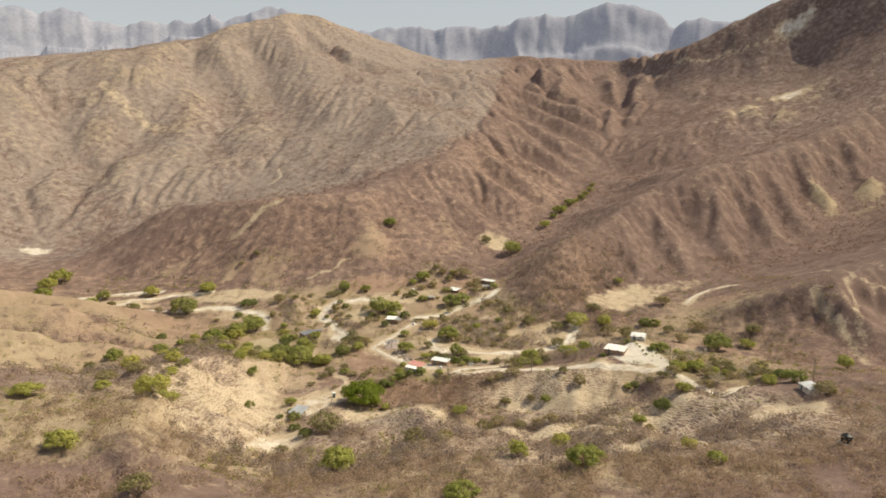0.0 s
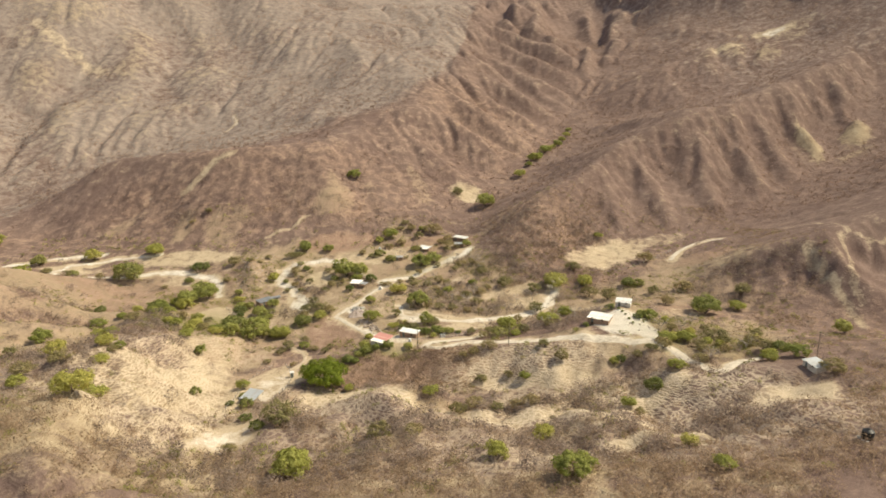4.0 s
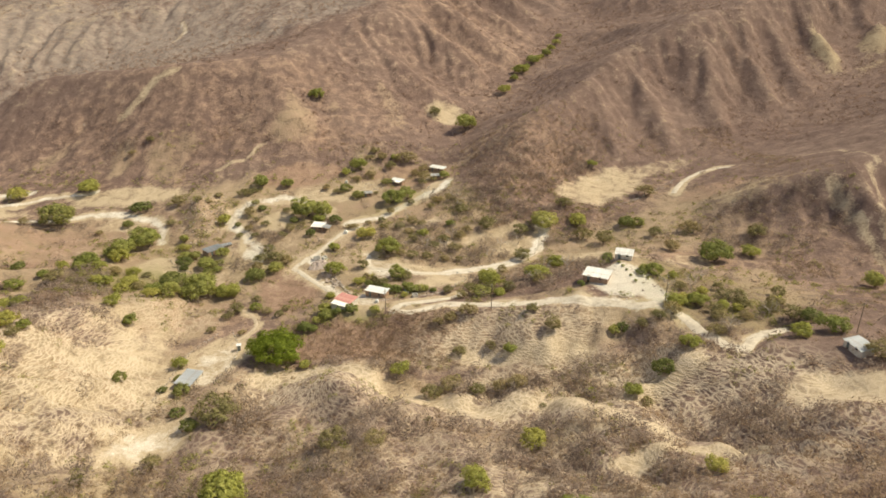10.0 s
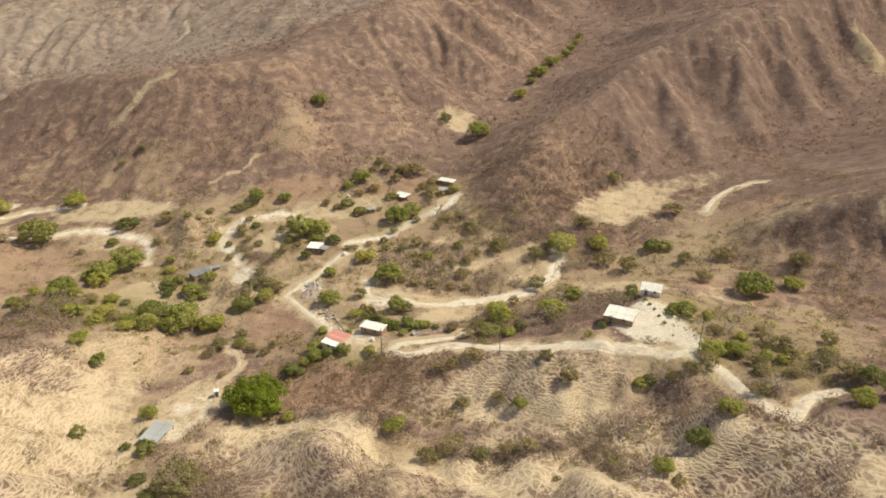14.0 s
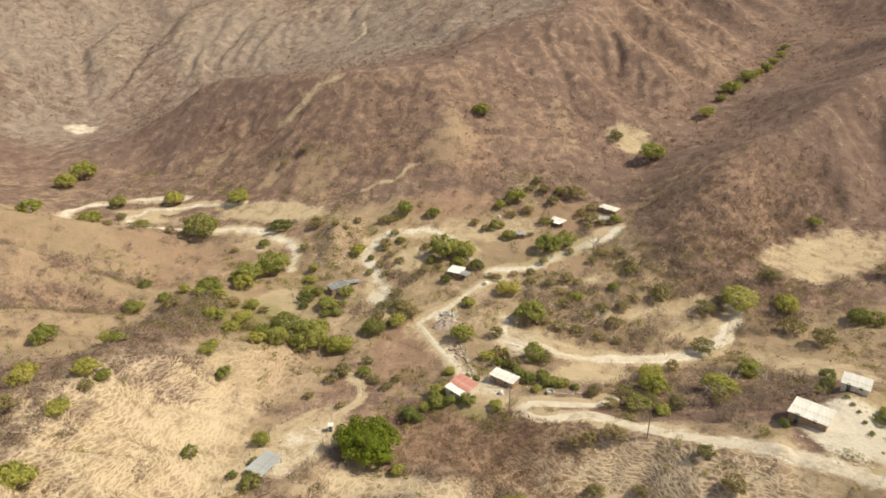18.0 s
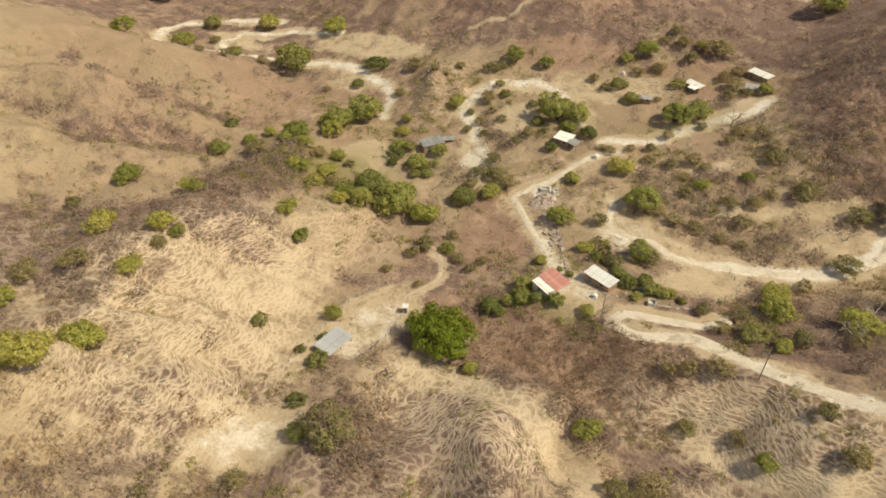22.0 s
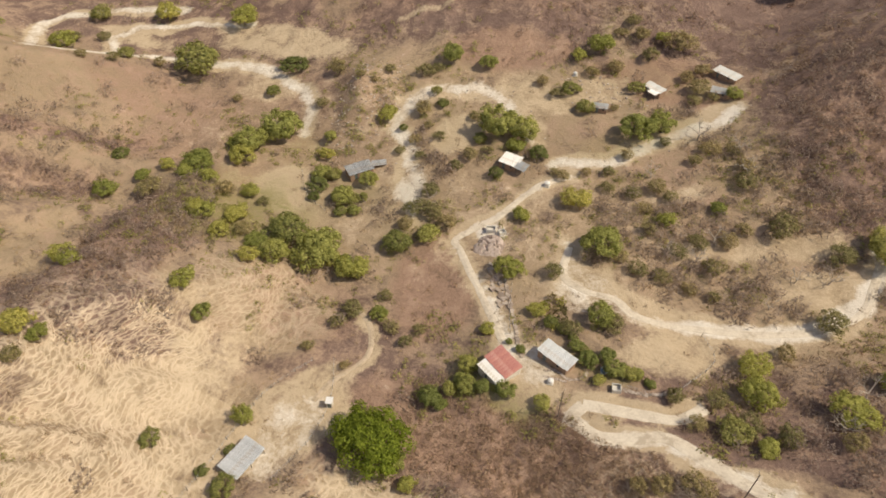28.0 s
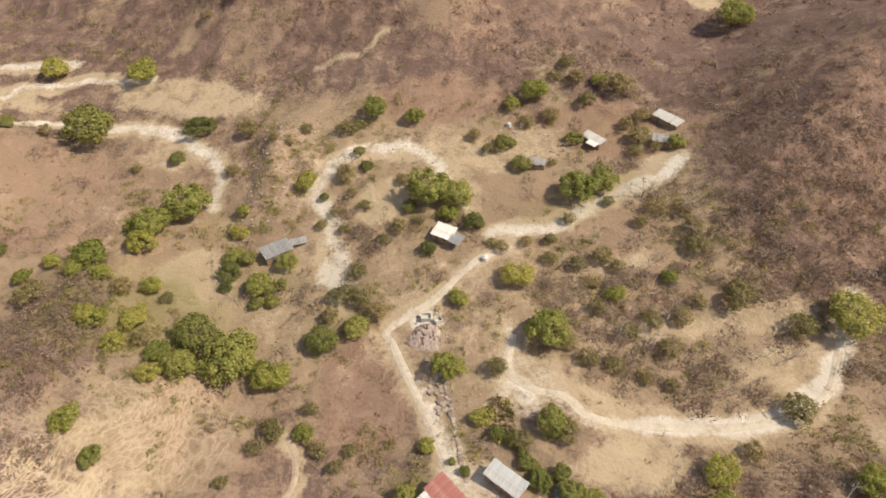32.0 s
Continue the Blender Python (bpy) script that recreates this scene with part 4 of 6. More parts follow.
def smooth_line(pts, step=0.8):
    """A rounded way through the points of a plan line."""
    p = np.array(pts, float)
    p = np.vstack([2 * p[0] - p[1], p, 2 * p[-1] - p[-2]])
    out = []
    for k in range(1, len(p) - 2):
        a, b, c, d = p[k - 1:k + 3]
        n = max(2, int(np.hypot(*(c - b)) / step))
        for s in np.arange(n) / n:
            out.append(0.5 * (2 * b + (c - a) * s + (2 * a - 5 * b + 4 * c - d) * s * s + (3 * b - a - 3 * c + d) * s**3))
    return np.array(out + [p[-2]])


def dirt_road(name, label, pts, half, material=None):
    """A driven strip with uneven edges, two wheel ruts and a low crown between them."""
    way = smooth_line(pts)
    along = np.gradient(way, axis=0)
    along /= np.linalg.norm(along, axis=1)[:, None]
    side = np.stack([-along[:, 1], along[:, 0]], 1)
    across = np.array([-1.0, -0.72, -0.45, -0.2, 0.0, 0.2, 0.45, 0.72, 1.0])
    lift = np.array([-0.10, 0.10, 0.06, 0.12, 0.15, 0.12, 0.06, 0.10, -0.10])
    s = np.arange(len(way))
    verts = []
    for a, l in zip(across, lift):
        wide = half * (1 + 0.35 * (lattice_noise(s * 0.8, 0 * s + 40 * np.sign(a), 5.0, 91) - 0.5))
        q = way + side * (a * wide)[:, None]
        verts.append(np.stack([q[:, 0], q[:, 1], on_ground_all(q[:, 0], q[:, 1]) + l], -1))
    verts = np.stack(verts, 1)
    k = np.arange(verts.shape[0] * 9).reshape(-1, 9)
    faces = np.stack([k[:-1, :-1], k[:-1, 1:], k[1:, 1:], k[1:, :-1]], -1).reshape(-1, 4)
    return tagged(new(name, mesh_of(name, verts.reshape(-1, 3), faces[:, ::-1], material or TRACK, True)), label, "dirt road", kind="structure")


dirt_road("road", "pale dirt road with wheel ruts along the terrace", ROAD_EAST, 1.75)
dirt_road("road", "short dirt spur beside the hairpin bend", ROAD_SPUR, 1.7)
dirt_road("path", "sandy path climbing through the village", VILLAGE_PATH, 1.1)
dirt_road("road", "sandy track crossing the dry flat", TRACK_EAST, 1.2)
dirt_road("road", "dirt road climbing past the cleared plot", ROAD_NORTH_EAST, 1.5)
dirt_road("path", "worn footpath looping round the shed yard", SHED_LOOP, 0.8, FOOTPATH)


# ---- far range ----
RANGE_TOPS = [(-62, 980), (-38, 738), (-32.1, 726), (-31.1, 698), (-29.3, 736), (-28.2, 738), (-27.5, 701), (-25.3, 675), (-24.1, 716), (-22.1, 699), (-21.2, 730), (-20.2, 718), (-19.0, 765), (-18.1, 722), (-16.9, 768), (-15.6, 787), (-14.1, 827), (-13.4, 824), (-11.6, 773), (-8.8, 728), (-6.5, 712), (-5.1, 741), (-2.7, 758), (-0.8, 728), (1.3, 755), (3.5, 740), (5.8, 774), (8.4, 806), (9.6, 787), (10.9, 799), (12.3, 850), (13.4, 864), (14.9, 848), (16.7, 812), (18.1, 761), (18.7, 723), (19.6, 756), (21.0, 756), (22.7, 733), (24.6, 735), (30, 714), (62, 900)]
SHELF_TOPS = [(-48, 449), (-36, 449), (-33.4, 385), (-31.0, 394), (-30.5, 428), (-28.4, 432), (-25.0, 440), (-24.8, 406), (-22.1, 487), (-17.0, 493), (-16.2, 447), (-12, 300)]


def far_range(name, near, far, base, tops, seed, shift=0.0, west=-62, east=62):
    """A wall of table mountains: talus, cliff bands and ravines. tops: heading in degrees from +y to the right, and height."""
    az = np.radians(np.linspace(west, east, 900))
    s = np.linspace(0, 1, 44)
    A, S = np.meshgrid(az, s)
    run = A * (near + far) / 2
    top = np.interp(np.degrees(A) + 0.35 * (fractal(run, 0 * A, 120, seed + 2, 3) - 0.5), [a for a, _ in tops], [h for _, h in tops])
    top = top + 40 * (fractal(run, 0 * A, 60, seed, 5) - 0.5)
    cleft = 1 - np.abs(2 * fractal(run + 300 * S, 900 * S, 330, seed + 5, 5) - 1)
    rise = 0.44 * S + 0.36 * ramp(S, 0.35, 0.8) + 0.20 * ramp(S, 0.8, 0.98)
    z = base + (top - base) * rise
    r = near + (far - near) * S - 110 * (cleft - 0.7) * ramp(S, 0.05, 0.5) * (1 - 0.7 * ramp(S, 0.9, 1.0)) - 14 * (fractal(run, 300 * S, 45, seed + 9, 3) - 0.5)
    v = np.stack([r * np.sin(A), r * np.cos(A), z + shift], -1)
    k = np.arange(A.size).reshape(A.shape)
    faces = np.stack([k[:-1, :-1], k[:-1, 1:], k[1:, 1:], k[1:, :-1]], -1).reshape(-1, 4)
    return tagged(new(name, mesh_of(name, v.reshape(-1, 3), faces, RANGE, True)), "distant table mountains with cliff bands, blue-grey haze put into colour and glow", "mountain range", kind="structure")


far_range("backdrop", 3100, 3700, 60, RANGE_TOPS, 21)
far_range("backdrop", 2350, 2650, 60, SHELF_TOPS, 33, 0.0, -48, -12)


# ---- helpers for things ----
def part(name, bm, material, parent, label=""):
    me = bpy.data.meshes.new(name)
    bm.to_mesh(me)
    bm.free()
    me.materials.append(material)
    ob = new(name, me)
    ob.parent = parent
    return tagged(ob, label)


def thing(name, x, y, turn, label, category, group="", z=None):
    ob = new(name)
    ob.empty_display_size = 0.5
    ob.matrix_world = pose(x, y, on_ground(x, y) if z is None else z, 0, 0, turn)
    return tagged(ob, label, category, group)


def box(bm, cx, cy, cz, sx, sy, sz, bevel=0.02, tilt=None):
    m = Matrix.Translation((cx, cy, cz)) @ (tilt or Matrix.Identity(4)) @ Matrix.Diagonal((sx, sy, sz, 1))
    made = bmesh.ops.create_cube(bm, size=1, matrix=m)
    if bevel:
        edges = {e for v in made["verts"] for e in v.link_edges}
        bmesh.ops.bevel(bm, geom=list(edges), offset=bevel, segments=1, affect="EDGES")


def rod(bm, a, b, ra, rb, sides=7):
    a, b = Vector(a), Vector(b)
    m = Matrix.Translation((a + b) / 2) @ (b - a).to_track_quat("Z", "Y").to_matrix().to_4x4()
    bmesh.ops.create_cone(bm, cap_ends=True, segments=sides, radius1=ra, radius2=rb, depth=(b - a).length, matrix=m)


# ---- trees ----
def crown_mesh(name, rng, material, clumps, leaves, leaf, shape, hollow=0.35, low=0.30):
    """Clumps of small bent leaf sprays round an uneven dome one metre wide; z from the base."""
    lobes = rng.normal(size=(6, 3)) * (1, 1, 0.6)
    lobes /= np.linalg.norm(lobes, axis=1, keepdims=True)
    centres = []
    while len(centres) < clumps:
        d = rng.normal(size=3)
        d /= np.linalg.norm(d)
        if d[2] < -0.45:
            continue
        r = rng.uniform(hollow, 1.0) ** 0.6 * rng.uniform(0.75, 1.08) * (0.68 + 0.46 * max(0.0, float((lobes @ d).max())) ** 3)
        centres.append((d * r * (0.42, 0.42, shape * 0.42), d, rng.uniform(0.10, 0.19)))
    verts, faces = [], []
    mid = low + shape * 0.42
    for c, d, size in centres:
        for _ in range(leaves):
            n = rng.normal(size=3) + d * 0.9 + (0, 0, 0.5)
            n /= np.linalg.norm(n)
            p = c + n * size * rng.uniform(0.55, 1.0) * (1, 1, 0.85)
            u = np.cross(n, rng.normal(size=3))
            u /= np.linalg.norm(u) + 1e-9
            v = np.cross(n, u)
            a, b = leaf * rng.uniform(0.6, 1.3), leaf * rng.uniform(0.35, 0.8)
            k = len(verts)
            for du, dv, dn in ((-a, 0, -0.25 * a), (0, -b, 0.1 * a), (a, 0, -0.25 * a), (0, b, 0.1 * a)):
                verts.append(p + u * du + v * dv + n * dn + (0, 0, mid))
            faces += [(k, k + 1, k + 3), (k + 1, k + 2, k + 3)]
    return mesh_of(name, verts, faces, material)


def trunk_mesh(rng, low, shape, thick, limbs):
    """A leaning tapered trunk that forks into limbs reaching into the crown."""
    bm = bmesh.new()
    lean = Vector((rng.uniform(-0.05, 0.05), rng.uniform(-0.05, 0.05), 0))
    fork = Vector((0, 0, low * 0.75)) + lean
    rod(bm, (0, 0, -0.08), fork * 0.5, thick * 1.5, thick * 1.05, 6)
    rod(bm, fork * 0.5, fork, thick * 1.05, thick * 0.85, 6)
    for k in range(limbs):
        a = 6.283 * (k + rng.uniform(0, 0.7)) / limbs
        mid = fork + Vector((math.cos(a) * 0.16, math.sin(a) * 0.16, shape * rng.uniform(0.18, 0.32)))
        tip = mid + Vector((math.cos(a) * 0.16, math.sin(a) * 0.16, shape * rng.uniform(0.15, 0.3)))
        rod(bm, fork, mid, thick * 0.6, thick * 0.38, 5)
        rod(bm, mid, tip, thick * 0.38, thick * 0.12, 4)
        for s in (-0.5, 0.5):
            rod(bm, mid, mid + Vector((math.cos(a + s * 2) * 0.17, math.sin(a + s * 2) * 0.17, shape * 0.14)), thick * 0.25, thick * 0.08, 3)
    me = bpy.data.meshes.new("trunk")
    bm.to_mesh(me)
    bm.free()
    me.materials.append(BARK)
    return me


KINDS = {  # clumps, leaves a clump, leaf, height of crown, hollow, clear trunk, trunk radius, limbs, variants
    "B": (105, 90, 0.020, 0.66, 0.55, 0.02, 0.030, 6, 1),
    "G": (80, 38, 0.033, 0.82, 0.7, 0.02, 0.028, 5, 4),
    "D": (70, 34, 0.034, 0.74, 0.7, 0.0, 0.026, 5, 3),
    "L": (70, 34, 0.034, 0.72, 0.5, 0.03, 0.022, 5, 4),
    "O": (60, 24, 0.030, 0.72, 0.35, 0.03, 0.020, 6, 4)}
WORDS = {"B": ("tree", "huge dense round-crowned green shade tree"), "G": ("tree", "leafy green broad-crowned tree in the valley"), "D": ("tree", "dark green dense low-crowned tree"),
         "L": ("tree", "bright yellow-green tree in fresh spring leaf"), "O": ("tree", "sparse olive-brown half-leafless dry tree")}
MODELS = {}
tree_rng = np.random.RandomState(17)
PLANTED = []


def grow(kind, *places):
    """Trees of a kind at x, y with a crown that many metres wide."""
    clumps, leaves, leaf, shape, hollow, low, thick, limbs, variants = KINDS[kind]
    if kind not in MODELS:
        MODELS[kind] = [(trunk_mesh(tree_rng, low, shape, thick, limbs), crown_mesh("crown", tree_rng, LEAF[kind], clumps, leaves, leaf, shape, hollow, low)) for _ in range(variants)]
    for x, y, wide in places:
        trunk, crown = MODELS[kind][tree_rng.randint(variants)]
        name, label = WORDS[kind]
        if wide < 3.6:
            name, label = "bush", label.replace("tree", "bush")
        root = thing(name, x, y, tree_rng.uniform(0, 360), label, name, "trees of the valley")
        tall = tree_rng.uniform(0.85, 1.15)
        root.matrix_world = root.matrix_world @ Matrix.Diagonal((wide * tree_rng.uniform(0.9, 1.12), wide * tree_rng.uniform(0.9, 1.12), wide * tall * 0.82, 1))
        for n, me in (("trunk", trunk), ("crown", crown)):
            ob = new(n, me)
            ob.parent = root
        PLANTED.append((x, y, wide / 2))


grow("D", (-152, 376, 19.3), (-117, 383, 9.7), (-119, 370, 6.3), (-142, 319, 6.2), (-80, 308, 12.6), (-82, 331, 6.9), (-70, 328, 5.0), (-71, 323, 5.0), (-50, 314, 9.2), (-21, 358, 6.0), (-31, 347, 5.0), (-18, 390, 7.7), (-12, 382, 6.6), (2, 396, 5.9), (-4, 298, 4.1), (36, 278, 6.8), (-75, 242, 4.9), (-60, 247, 3.2), (-63, 241, 3.1), (-57, 239, 5.5), (108, 339, 8.5), (113, 338, 7.3), (90, 271, 3.7), (78, 219, 7.3))
grow("D", (76, 247, 5.0), (87, 298, 5.1), (-209, 393, 9.3), (-179, 370, 7.0), (-48, 218, 5.0), (-54, 226, 4.4), (-79, 336, 5.3), (-67, 330, 4.2), (-81, 326, 4.3), (-40, 361, 5.3), (125, 231, 6.9))
grow("L", (-204, 367, 10.1), (-149, 404, 12.1), (-109, 334, 9.2), (-117, 323, 11.0), (-136, 304, 7.3), (-130, 313, 5.5), (-104, 306, 6.7), (-96, 309, 8.3), (-58, 302, 8.9), (-83, 294, 6.1), (-73, 365, 7.5), (-86, 345, 5.5), (-29, 360, 7.0), (-13, 412, 9.3), (-19, 407, 6.2), (-7, 341, 9.6), (-20, 332, 5.9), (31, 349, 5.3), (18, 341, 5.6), (-18, 312, 8.6), (-18, 293, 3.8), (-23, 252, 4.7), (41, 290, 9.3), (42, 276, 5.6))
grow("L", (58, 289, 10.0), (-62, 255, 5.8), (-89, 277, 7.2), (-45, 291, 5.3), (-107, 249, 7.6), (-102, 249, 4.8), (-120, 273, 6.3), (-115, 271, 5.4), (88, 344, 9.7), (146, 302, 8.1), (68, 301, 8.2), (95, 272, 7.5), (101, 251, 8.8), (115, 220, 6.5), (87, 224, 6.9), (41, 247, 4.9), (7, 244, 6.4), (60, 223, 4.5), (68, 214, 5.7), (110, 402, 5.8), (-95, 211, 12.2), (-101, 232, 7.7), (-141, 270, 10.0), (-120, 242, 8.6))
grow("L", (-252, 422, 15.8), (-222, 354, 11.7), (-183, 401, 10.6), (-31, 186, 12.4), (37, 158, 10.4), (22, 176, 7.4), (38, 195, 7.8), (69, 172, 5.2), (70, 156, 6.0), (-38, 463, 9.8), (97, 544, 12.7), (80, 511, 9.8), (124, 220, 8.3), (-93, 199, 11.1), (5, 146, 8.6), (-253, 410, 12.7), (-131, 196, 9.6), (-100, 162, 8.9), (-115, 211, 6.6), (-118, 318, 6.3), (-125, 319, 5.5), (-99, 321, 6.1), (-96, 301, 6.5), (-85, 301, 7.1))
grow("L", (7, 423, 6.5), (-8, 301, 4.8), (41, 299, 8.3), (94, 251, 6.9))
grow("G", (-104, 351, 14.4), (-110, 341, 11.3), (-68, 304, 13.7), (-78, 299, 9.2), (-88, 353, 4.7), (-83, 336, 6.2), (-73, 328, 7.6), (-68, 337, 6.5), (-43, 320, 7.0), (-60, 395, 9.2), (-48, 396, 7.7), (-35, 365, 13.3), (-28, 365, 10.6), (5, 375, 12.6), (12, 378, 9.2), (32, 397, 5.6), (3, 326, 12.2), (7, 302, 8.2), (-19, 281, 5.8), (-20, 277, 3.2), (-25, 271, 5.7), (-18, 275, 5.0), (-9, 275, 4.9), (-1, 275, 4.4))
grow("G", (-9, 288, 2.6), (6, 289, 5.2), (12, 287, 5.7), (9, 284, 3.2), (15, 287, 3.8), (-83, 273, 5.4), (72, 344, 13.1), (130, 299, 13.6), (73, 246, 4.2), (122, 575, 8.5), (108, 559, 9.5), (113, 566, 6.5), (128, 587, 7.5), (134, 600, 6.5), (102, 551, 6.5), (139, 614, 6.0), (90, 531, 6.0), (117, 571, 6.0), (49, 458, 13.2), (172, 267, 8.3), (-67, 324, 4.6), (-12, 290, 2.0), (3, 292, 3.9), (10, 291, 3.9), (17, 288, 3.2), (20, 286, 2.6), (-14, 275, 3.5), (-21, 274, 3.6), (-22, 270, 3.8))
grow("O", (-123, 308, 8.9), (-105, 317, 7.0), (-49, 329, 8.1), (-60, 356, 5.4), (-62, 369, 7.5), (-67, 386, 7.0), (-64, 389, 6.0), (-98, 381, 8.3), (-82, 376, 3.0), (-41, 353, 6.1), (-44, 348, 5.1), (-4, 427, 6.6), (-3, 385, 3.4), (4, 364, 5.3), (21, 399, 8.9), (22, 409, 7.2), (13, 421, 12.8), (37, 366, 6.8), (8, 349, 6.6), (14, 352, 7.5), (10, 301, 6.8), (1, 297, 5.4), (29, 278, 4.9), (57, 281, 5.8))
grow("O", (30, 264, 7.0), (-58, 277, 3.9), (-47, 275, 3.4), (-52, 290, 7.1), (-101, 242, 5.4), (85, 359, 8.8), (126, 365, 12.0), (112, 256, 5.5), (131, 257, 6.7), (123, 245, 7.2), (99, 233, 6.5), (50, 257, 5.9), (22, 236, 7.7), (16, 233, 6.9), (46, 220, 2.2), (55, 249, 6.6), (14, 210, 3.3), (71, 211, 4.3), (-110, 226, 8.0), (-141, 251, 6.6), (-118, 219, 8.0), (-134, 428, 5.4), (-125, 433, 5.4), (-53, 203, 6.3))
grow("O", (-64, 192, 3.8), (-42, 220, 13.2), (32, 477, 9.0), (125, 203, 8.6), (-66, 132, 8.5), (-93, 318, 5.1), (-91, 304, 6.4), (-48, 336, 6.6), (-44, 328, 7.2), (-39, 325, 6.3), (-50, 322, 6.3), (-63, 351, 4.4), (-56, 350, 4.4), (-58, 363, 4.6), (-53, 359, 5.4), (-45, 371, 5.6), (-36, 356, 4.4), (-28, 392, 5.9), (-22, 387, 5.8), (-13, 401, 6.0), (-6, 405, 7.1), (4, 413, 8.3), (0, 421, 7.5), (-7, 421, 5.4))
grow("O", (17, 405, 6.1), (26, 396, 4.9), (20, 393, 5.8), (14, 372, 4.5), (27, 371, 7.2), (23, 366, 5.3), (33, 372, 5.5), (-15, 352, 4.2), (-12, 351, 5.0), (-6, 354, 4.2), (0, 356, 4.3), (1, 349, 5.0), (12, 344, 4.9), (18, 350, 5.0), (14, 336, 5.5), (8, 324, 4.5), (13, 321, 5.9), (19, 321, 6.0), (22, 331, 5.4), (27, 335, 6.3), (31, 328, 6.2), (34, 338, 6.4), (38, 343, 5.8), (26, 320, 5.2))
grow("O", (32, 319, 4.5), (-54, 286, 4.9), (-41, 288, 4.8), (-36, 285, 4.1), (-34, 289, 4.1), (-46, 297, 4.3), (33, 286, 5.2), (25, 284, 5.1), (39, 281, 6.3), (46, 280, 6.3), (48, 306, 5.8), (58, 318, 9.2), (24, 263, 5.8), (20, 262, 4.7), (-178, 362, 5.9), (-166, 371, 5.9), (-185, 356, 4.7), (-207, 375, 7.8), (-198, 380, 6.4), (-130, 364, 4.3), (-86, 375, 4.0), (-79, 383, 5.0))
grow("O", (-98, 367, 6.0), (-7, 314, 6.4), (47, 345, 9.4), (37, 360, 7.4), (91, 246, 6.8), (114, 247, 6.2), (103, 241, 6.0), (122, 235, 6.9), (86, 244, 5.0), (81, 244, 5.0), (36, 252, 5.0), (26, 252, 5.8), (36, 233, 6.1), (29, 232, 6.1), (41, 231, 6.1), (87, 332, 9.3), (94, 325, 9.2), (61, 340, 9.4), (117, 310, 7.9), (154, 314, 9.6), (131, 325, 9.6), (116, 325, 7.1), (-9, 200, 7.7))
grow("O", (1, 198, 6.2))
grow("G", (-64.8, 304.4, 6.8), (-60.5, 303.8, 6.2), (-55.8, 302.6, 5.4), (-72.4, 306.7, 7.2), (-26.8, 255.4, 5.4))
grow("D", (-0.8, 296.7, 3.4), (1.7, 294.6, 3.0), (4.6, 291.6, 2.8), (6.7, 289.2, 2.6), (16.8, 287.2, 2.4), (19.3, 286.6, 2.2), (-16.2, 274.2, 2.6), (-11.6, 275.4, 2.2), (-8.9, 288.1, 2.2), (-57, 374, 4.2), (-61, 379, 4.6), (-66, 361, 3.4))
grow("L", (106, 259, 4.6), (108, 248, 5.2), (111.5, 246, 4.2), (97, 253, 4.8), (101, 271, 4.4), (125, 248, 5.4), (-122, 328, 7.4), (-111, 319, 6.2), (-116, 341, 6.4), (-112.5, 336.5, 5.6), (-18.6, 292.3, 3.0), (-107, 306, 6.0))
grow("O", (104, 246, 6.0), (116, 254, 6.4), (113, 262, 5.2), (110, 238, 5.6), (120, 242, 6.6), (100, 262, 4.6))
grow("G", (80.5, 284.5, 2.6), (82, 282.5, 2.2), (83.5, 288, 4.2), (84.2, 277.6, 1.6), (84.8, 274.8, 1.4), (85.4, 272.6, 1.2), (86.1, 269.7, 1.3), (86.6, 266.6, 1.5), (91.7, 273.5, 4.2), (68.5, 268.0, 3.0))
grow("B", (-32, 257, 17.1))



def bare_tree(x, y, tall, seed):
    """A leafless tree: a short pale trunk that forks again and again into thin crooked twigs."""
    rng = np.random.RandomState(seed)
    ob = thing("bare_tree", x, y, rng.uniform(0, 360), "pale leafless tree with bare forking branches", "tree", "bare trees")
    trunk, limbs = bmesh.new(), bmesh.new()
    fork = Vector((rng.uniform(-0.3, 0.3), rng.uniform(-0.3, 0.3), tall * 0.22))
    rod(trunk, (0, 0, -0.4), fork, tall * 0.035, tall * 0.026, 7)

    def branch(at, way, long, thick, level):
        tip = at + way * long
        rod(limbs, at, tip, thick, thick * 0.6, 4)
        if level < 4:
            for k in range(3 if level < 3 else 2):
                turn = Vector(rng.normal(size=3)) * 0.55
                branch(tip, (way + turn + Vector((0, 0, 0.12))).normalized(), long * rng.uniform(0.62, 0.8), thick * 0.6, level + 1)

    for k in range(4):
        a = 6.283 * (k + rng.uniform(0, 0.6)) / 4
        branch(fork, Vector((math.cos(a) * 0.8, math.sin(a) * 0.8, 0.75)).normalized(), tall * rng.uniform(0.22, 0.3), tall * 0.02, 1)
    part("trunk", trunk, TWIG, ob)
    part("bare_crown", limbs, TWIG, ob)
    return ob


for k, (x, y, tall) in enumerate([(23, 376, 8), (35, 373, 7), (37, 364, 7.5), (27, 330, 6.5), (31, 338, 7), (19, 330, 6), (-62, 371, 7.5), (-48, 331, 7), (45, 320, 5), (59, 333, 6), (51, 331, 5.5), (12, 358, 5.5), (96, 262, 6), (104, 262, 6.5), (112, 272, 6), (102, 232, 6), (118, 240, 7), (62, 296, 7), (70, 292, 7), (56, 285, 6)]):
    bare_tree(x, y, tall, 300 + k)


